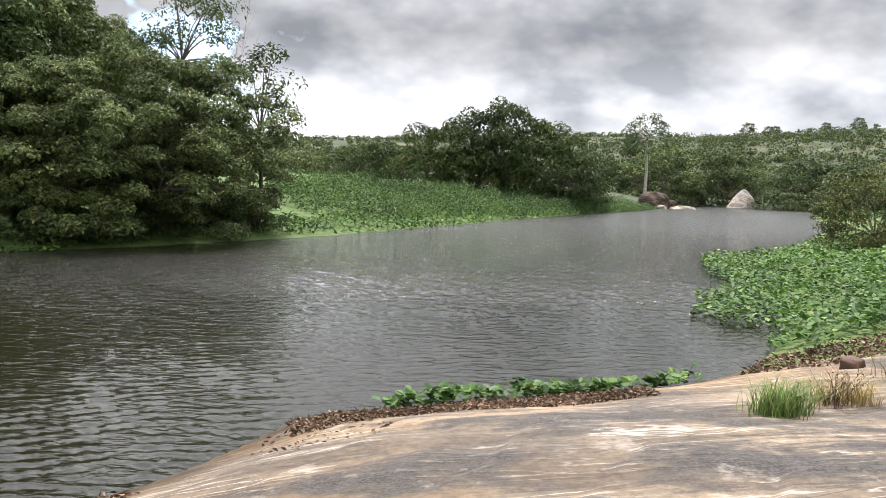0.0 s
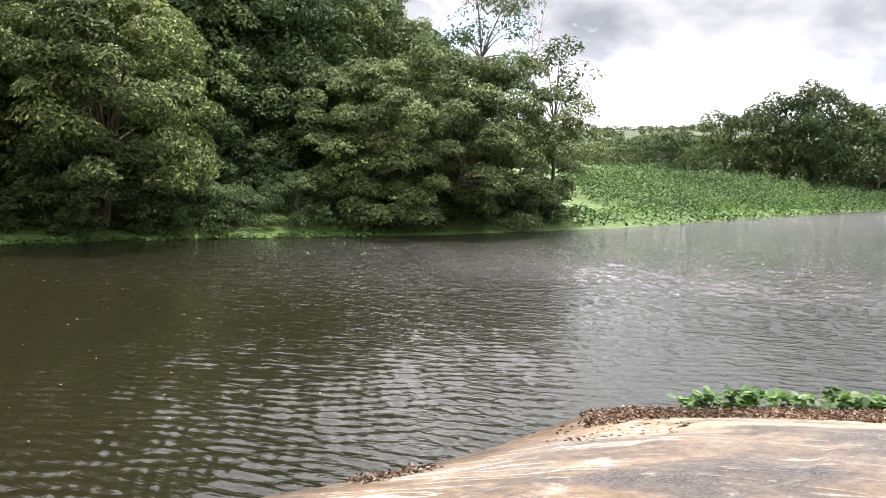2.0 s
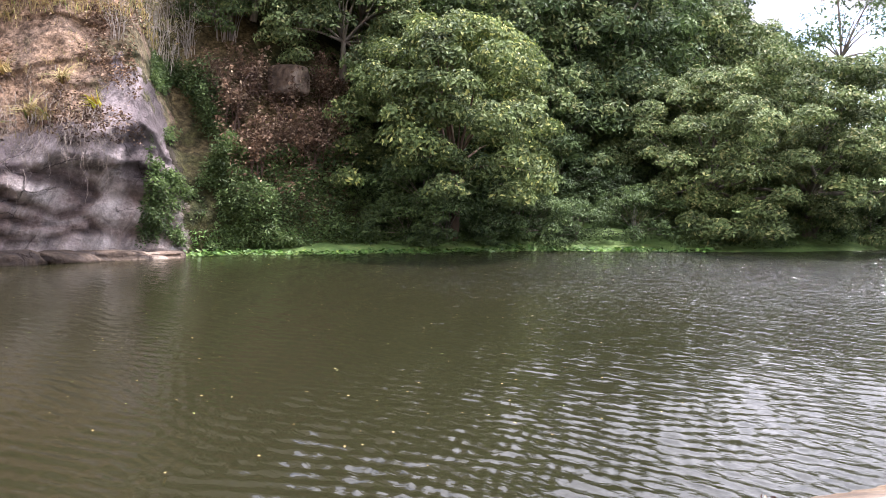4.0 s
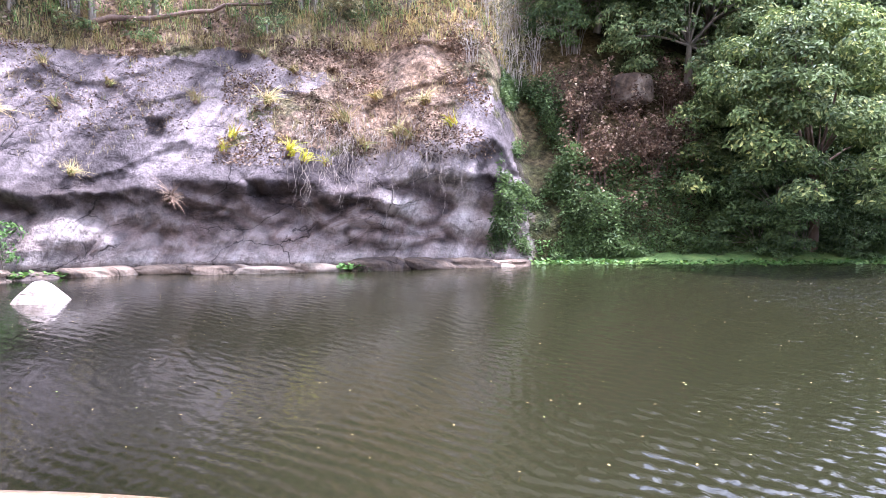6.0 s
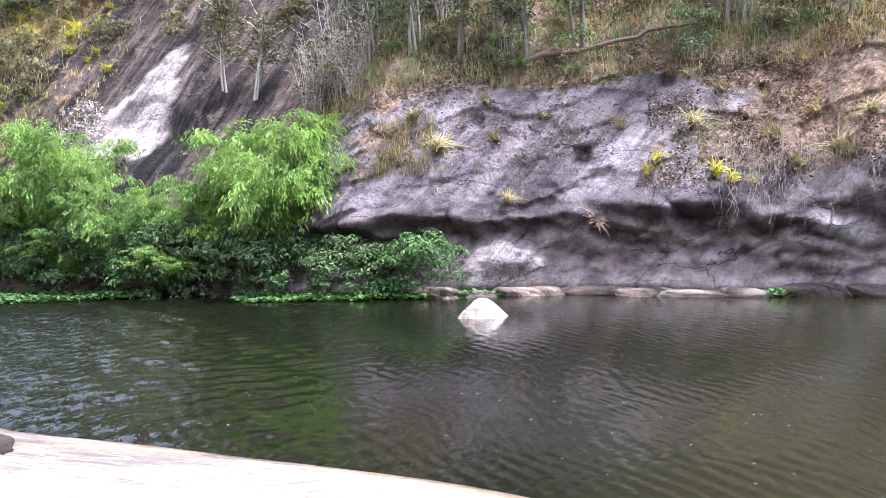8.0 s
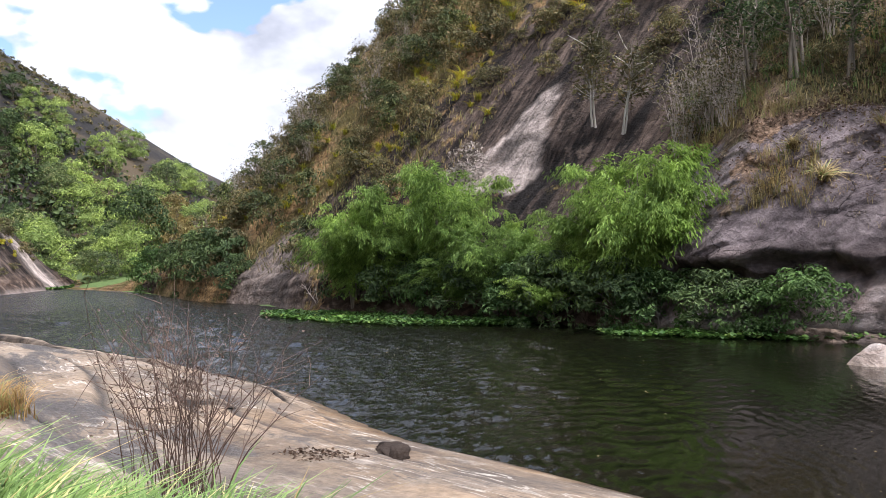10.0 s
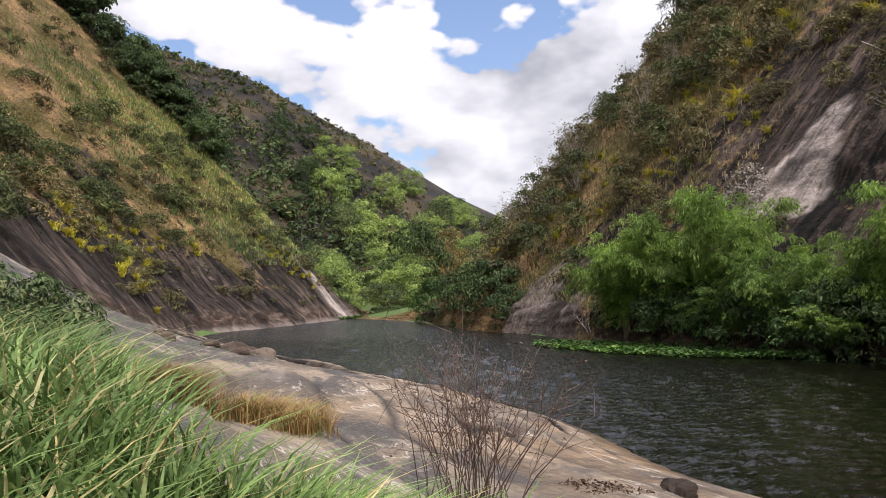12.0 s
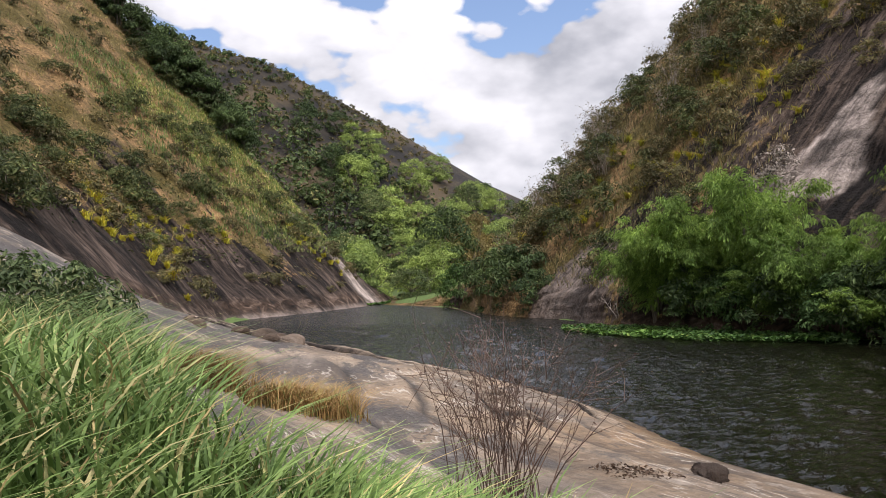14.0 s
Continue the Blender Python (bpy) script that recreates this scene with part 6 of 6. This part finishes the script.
far_woods("far_woodland", "dark green woodland covering the far hills", R1, -33, -9, 230, 900, 42000, 1.7, 8.0, M_FAR, 0.0)
far_woods("far_woodland", "dark woodland up to the far skyline", R1, -33, 16, 600, 1130, 36000, 2.2, 7.0, M_FAR, 0.05)
far_woods("far_woodland", "mid green woodland on the plain", R1, -33, 14, 230, 700, 18000, 1.6, 6.0, M_FAR, 0.1)
far_woods("far_woodland", "dark woodland on the far side of the valley", R1, 129, 152, 180, 240, 9000, 1.3, 6.0, M_FAR, 0.1)
far_woods("far_scrub", "olive scrub over the far hillside", R1, 132, 160, 165, 300, 60000, 0.6, 1.2, M_OLIVE, -0.1)
far_woods("far_scrub", "dark green scrub in the gullies of the far hillside", R1, 131, 158, 165, 280, 9000, 1.1, 3.0, M_FAR, 0.2)
lone = build_tree("white_trunk_tree", "tall tree with a bare white trunk", R1, 1700, 10.5, 9.5, 18.0, 0.55, M_LEAF_DARK, 0.50, 0.30, M_BARK_PALE, 0.1, k=40)
lone.matrix_basis = at(*yaw_xy(-13.4, 165), ground_z(*yaw_xy(-13.4, 165)), 0, 0.92)
for i, (yaw, d, w, h) in enumerate([(-14.1, 158, 3.6, 2.6), (-15.0, 160, 2.4, 1.6), (-15.5, 156, 1.8, 1.1), (-16.2, 162, 2.4, 1.3), (-16.7, 165, 1.8, 1.0), (-14.6, 154, 1.2, 0.7)]):
    x, y = yaw_xy(yaw, d)
    rock("boulder", "large weathered boulder on the far bank", R1, (0.8 * w, 0.65 * w, 0.8 * h), (x, y, ground_z(x, y) + h * 0.3), M_LEDGE if i < 2 else M_STONE, i * 50, 0.3, 80 + i)
x, y = yaw_xy(-19.6, 200)
rock("boulder", "large pale pointed boulder at the far end of the water", R1, (3.9, 3.2, 3.9), (x, y, 0.2), M_STONE, 0, 0.14, 95, 0.66)

# ---- crop field across the water ----


def field_cover(name, label, rng, outline, n, size, tall, mat, category):
    p = in_outline(rng, outline, n)
    z = ground_height(p[:, 0], p[:, 1])[0]
    lump = np.clip(0.5 + 1.1 * vnoise(p[:, 0], p[:, 1], 0.5, 3, 71), 0, 1.5)
    z = z + rng.uniform(0, 1, n) * tall * (0.25 + lump)
    return tagged(new(name, mesh_of(name, *leaf_quads(np.column_stack([p, z]), size, rng, 0.75, 0.5), mat, False)), label, category, kind="stuff")


field_cover("crop_field", "dense green broad-leaved crop on the bank", R1, [(-4, 56), (2, 68), (10, 84), (20, 105), (34, 135), (30, 142), (14, 125), (2, 108), (-8, 95), (-14, 75), (-12, 56), (-8, 51)], 60000, 0.25, 1.4, M_FIELD, "crop")
field_cover("bank_weeds", "bright green weeds along the water's edge", R1, [(-8.4, 40.5), (-2.6, 51), (6, 73), (19, 104), (40, 150), (36, 150), (14, 104), (1, 74), (-6, 54), (-11, 43)], 12000, 0.30, 0.4, M_PAD, "weeds")
field_cover("bank_weeds", "green grass and weeds on the flat far shore", R1, [(70, 224), (98, 228), (125, 205), (120, 175), (92, 160), (88, 168), (108, 205), (96, 222)], 3000, 0.8, 0.8, M_FIELD, "weeds")

# ---- the near bank ----


def rock_ledge(rng, inland, y0, y1, high, wide, seed):
    """A low ledge of the shelf: a steep face on the land side, its top falling to the water."""
    line = NEAR_SHORE[(NEAR_SHORE[:, 1] < y0) & (NEAR_SHORE[:, 1] > y1) & (NEAR_SHORE[:, 0] < 0)]
    run = np.concatenate([[0], np.cumsum(np.hypot(*np.diff(line, axis=0).T))])
    u = np.linspace(0, run[-1], int(run[-1] / 0.22))
    x, y = np.interp(u, run, line[:, 0]), np.interp(u, run, line[:, 1])
    nx, ny = -np.gradient(y), np.gradient(x)
    ln = np.hypot(nx, ny); nx, ny = nx / ln, ny / ln
    off = inland + 0.5 * vnoise(u, u * 0, 0.12, 3, seed) + 0.10 * vnoise(u, u * 0, 0.9, 3, seed + 1)
    h = high * (0.65 + 0.6 * vnoise(u, u * 0, 0.2, 3, seed + 2)) * np.minimum(1, np.minimum(u, u[-1] - u) / 2.0)
    w = wide * (0.9 + 0.4 * vnoise(u, u * 0, 0.25, 3, seed + 3))
    sign = -1 if shore_distance(np.array([x[5] + nx[5]]), np.array([y[5] + ny[5]]))[0] < 0 else 1
    rows, stain_shade = [], []
    # offset, height, darkening: the steep land-side face is the dark one
    for across, up, st in ((0.06, -0.15, 1), (0.05, 0.3, 1), (0.0, 0.8, 1), (-0.10, 1.0, 0.3), (-0.35, 0.85, 0), (-0.7, 0.4, 0), (-1.0, -0.2, 0)):
        o = sign * (off + across * w + (0.05 * vnoise(u, u * 0 + across * 9, 1.1, 2, seed + 4)))
        px, py = x + nx * o, y + ny * o
        g = np.maximum(ground_height(px, py)[0], -0.1)
        rows.append(np.stack([px, py, g + h * up + (0.03 * vnoise(px, py, 1.5, 3, seed + 5) if up > 0 else 0)], -1))
        stain_shade.append(np.full(len(u), st))
    v = np.stack(rows, 1).reshape(-1, 3)
    me = mesh_of("rock_ledge", v, grid_faces(len(u), 7), M_SHELF)
    paint(me, "stain_shade", np.stack(stain_shade, 1).ravel())
    paint(me, "face_along", np.repeat(u, 7))
    paint(me, "face_up", v[:, 0] * 0.8 + 6)
    for a in ("veg", "pale"):
        paint(me, a, np.zeros(len(v)))
    return tagged(new("rock_ledge", me), "low tan granite ledge with a dark joint along the shore", "rock", "ledges of the granite shelf")


for k, (inland, y0, y1, high, wide) in enumerate([(0.6, -13, -60, 0.07, 0.9), (1.4, -15, -66, 0.11, 1.1), (2.3, -12, -52, 0.10, 1.1), (3.3, -16, -62, 0.15, 1.4), (4.5, -20, -58, 0.15, 1.6), (1.0, -8.5, -14, 0.05, 0.7), (3.0, -7.5, -15, 0.06, 0.9)]):
    rock_ledge(R1, inland, y0, y1, high, wide, 200 + 9 * k)
water_plants("water_plant_bed", "thick bed of glossy green water plants beside the bank", R1, [(5.9, 14.9), (6.9, 17.0), (5.9, 18.0), (5.8, 19.2), (6.8, 22.3), (8.2, 23.9), (9.4, 27.0), (9.1, 28.7), (11.0, 35.5), (15, 40), (21, 46), (27, 50), (30, 46), (20, 30), (14, 20), (8.6, 15.0)], 24000, 0.135, 0.5)
water_plants("water_plant_bed", "distant patch of water plants near the far shore", R1, [(49, 113), (45, 90), (52, 88), (62, 108)], 2200, 0.35, 0.4)
field_cover("bank_weeds", "tall grass and weeds behind the water plants", R1, [(8.0, 15.0), (12, 19), (20, 33), (28, 48), (34, 46), (24, 28), (14, 14)], 6000, 0.30, 0.8, M_LEAF, "weeds")
edge_tree = build_tree("bank_tree", "dark green low tree at the edge of the near bank", R1, 7000, 6.5, 6.0, 5.0, 0.22, M_SCRUB, 0.05, 0.14, low=0.0)
edge_tree.matrix_basis = at(17.6, 34.2, 0.35, 0, 0.74)
for i, (outl, n) in enumerate([([(-0.75, 10.3), (-0.35, 10.6), (0.2, 10.5), (0.25, 10.0), (-0.4, 9.9)], 120), ([(-0.1, 10.6), (0.8, 10.9), (1.0, 10.5), (0.2, 10.1)], 90),
                               ([(1.0, 11.3), (2.0, 11.5), (2.7, 11.2), (2.2, 10.6), (1.1, 10.5)], 330), ([(2.9, 11.9), (3.5, 12.3), (3.8, 12.0), (3.2, 11.5)], 90)]):
    water_plants("water_plant_clump", "small clump of water plants washed against the rock", R1, outl, n, 0.13, 0.42)


def litter(name, label, rng, outline, n, size, high):
    p = in_outline(rng, outline, n)
    z = np.maximum(ground_height(p[:, 0], p[:, 1])[0], 0.0) + rng.uniform(0.005, high, n) * (0.6 + 0.4 * vnoise(p[:, 0], p[:, 1], 2.0, 2, 3))
    return tagged(new(name, mesh_of(name, *leaf_quads(np.column_stack([p, z]), size, rng, 0.55, 0.5), M_BROWN_LEAF, False)), label, "leaf litter", kind="stuff")


litter("leaf_litter", "drift of dead brown leaves along the waterline", R1, [(-1.7, 9.6), (-0.6, 10.2), (1.0, 10.6), (2.7, 10.8), (2.6, 9.6), (1.3, 9.0), (0.3, 9.2), (-0.6, 8.7), (-1.5, 8.6)], 8500, 0.058, 0.07)
litter("leaf_litter", "thin scatter of dead leaves on the tan rock", R1, [(-1.9, 8.9), (-1.0, 8.7), (-0.2, 8.4), (-0.6, 7.6), (-1.7, 7.6)], 90, 0.07, 0.02)
litter("leaf_litter", "dead leaves at the lower edge of the rock", R1, [(-3.3, 6.6), (-2.7, 7.2), (-2.5, 6.9), (-3.0, 6.3)], 260, 0.07, 0.05)
litter("leaf_litter", "reed litter below the bank weeds", R1, [(4.6, 12.6), (5.6, 14.2), (8.0, 14.6), (7.6, 12.6), (5.6, 12.0)], 1500, 0.10, 0.08)
litter("leaf_litter", "patch of dead leaves in a hollow of the shelf", R1, [(-8.3, -6.0), (-7.4, -6.1), (-7.2, -5.5), (-8.2, -5.4)], 420, 0.05, 0.03)


def grass_patch(name, label, rng, outline, n, length, width, mat, lean=0.45, category="grass", clump=0.0):
    p = in_outline(rng, outline, n)
    if clump:
        c = in_outline(rng, outline, max(3, n // 70))
        p = c[rng.integers(0, len(c), n)] + rng.normal(size=(n, 2)) * clump
    z = ground_height(p[:, 0], p[:, 1])[0] - 0.03
    return tagged(new(name, mesh_of(name, *blades(rng, np.column_stack([p, z]), length, width, lean, 4), mat, False)), label, category, kind="stuff")


MEADOW = [yaw_xy(a, r) for a, r in ((130, 4.9), (133, 5.3), (136, 5.5), (141, 5.5), (145, 5.3), (149.5, 5.2), (154, 5.6), (156.5, 8.2), (160, 11.5), (170, 12.5), (184, 10), (190, 5), (180, 2.4), (160, 2.4), (140, 2.6))]
grass_patch("tall_grass", "lush tall green grass on the bank", R1, MEADOW, 19000, 0.76, 0.034, M_GRASS, 0.58)
grass_patch("tall_grass", "shorter grass with pale tips beside the rock", R1, [yaw_xy(a, r) for a, r in ((130, 5.0), (133, 5.5), (138, 5.7), (147, 5.7), (147, 3.6), (136, 3.4))], 8000, 0.64, 0.030, M_GRASS, 0.55)
grass_patch("tall_grass", "yellowed grass blades among the green", R1, MEADOW, 1000, 0.85, 0.02, M_STRAW, 0.65)
grass_patch("dry_tufts", "straw-coloured tufts growing in the rock joints", R1, [(-5.5, -9.7), (-5.7, -8.7), (-6.5, -8.9), (-6.7, -9.3), (-6.0, -9.8)], 2000, 0.46, 0.010, M_RUST, 0.8, "dry grass", 0.12)
grass_patch("dry_tufts", "straw-coloured tufts beside the tall grass", R1, [(-4.7, -9.0), (-4.5, -9.9), (-5.0, -10.2), (-5.2, -9.4)], 1900, 0.56, 0.010, M_RUST, 0.8, "dry grass", 0.14)
grass_patch("grass_tuft", "yellow-green grass tuft growing from the rock", R1, [(3.0, 7.7), (3.5, 7.7), (3.5, 8.0), (3.05, 8.05)], 520, 0.42, 0.009, M_GRASS, 0.6, "grass", 0.10)
grass_patch("dry_tufts", "dry brown grass among the rock cracks", R1, [(3.7, 8.0), (4.4, 8.4), (4.2, 8.8), (3.6, 8.4)], 320, 0.36, 0.008, M_STRAW, 0.7, "dry grass", 0.10)
grass_patch("dry_tufts", "dry grass fringe at the edge of the bank", R1, [(5.6, 10.4), (7.5, 12.6), (8.2, 11.4), (6.4, 9.6)], 900, 0.5, 0.012, M_STRAW, 0.6, "dry grass", 0.2)
stem_bush = build_dry_bush("dry_stalks", "clump of bare brown stalks with dried seed heads", R1, 54, 1.62, 0.85, M_TWIG_DARK, M_TWIG_DARK, 520, 0.03, 0.0065, 6)
stem_bush.matrix_basis = at(-5.2, -5.25, ground_z(-5.2, -5.25) - 0.02, 0)
twigs = build_dry_bush("dry_stalks", "low brown twiggy plant beside the grass tuft", R1, 18, 0.45, 0.3, M_TWIG_DARK, M_BROWN_LEAF, 60, 0.03, 0.004, 5)
twigs.matrix_basis = at(3.95, 8.25, ground_z(3.95, 8.25), 0)
weed = build_tree("broadleaf_weed", "dark green broad-leaved weed in the tall grass", R1, 3600, 1.5, 1.4, 0.8, 0.075, M_LEAF, 0.05, 0.02, low=0.0, k=22, category="weed")
place(weed, [(-3.0, -9.4, ground_z(-3.0, -9.4), 0, 1.1, 1.1), (-3.6, -10.4, ground_z(-3.6, -10.4), 90, 1.0, 1.0), (-2.6, -8.4, ground_z(-2.6, -8.4), 200, 0.8, 0.9), (-4.2, -11.2, ground_z(-4.2, -11.2), 30, 0.9, 0.9)], "weeds in the grass")
rock("flat_stone", "dark grey flat stone lying on the shelf", R1, (0.72, 0.22, 0.085), (-8.75, -5.45, ground_z(-8.75, -5.45)), M_DARK_STONE, 38, 0.9, 77, 0.45, square=0.95)
stump = new("tree_stump", rock_mesh("tree_stump", R1, (0.22, 0.17, 0.15), M_TWIG_DARK, 0.6, 9, 3, 0.1, 0.6))
stump.matrix_basis = at(5.7, 11.4, ground_z(5.7, 11.4) + 0.03, 30, 0.8)
tagged(stump, "dark weathered tree stump at the edge of the rock", "stump")
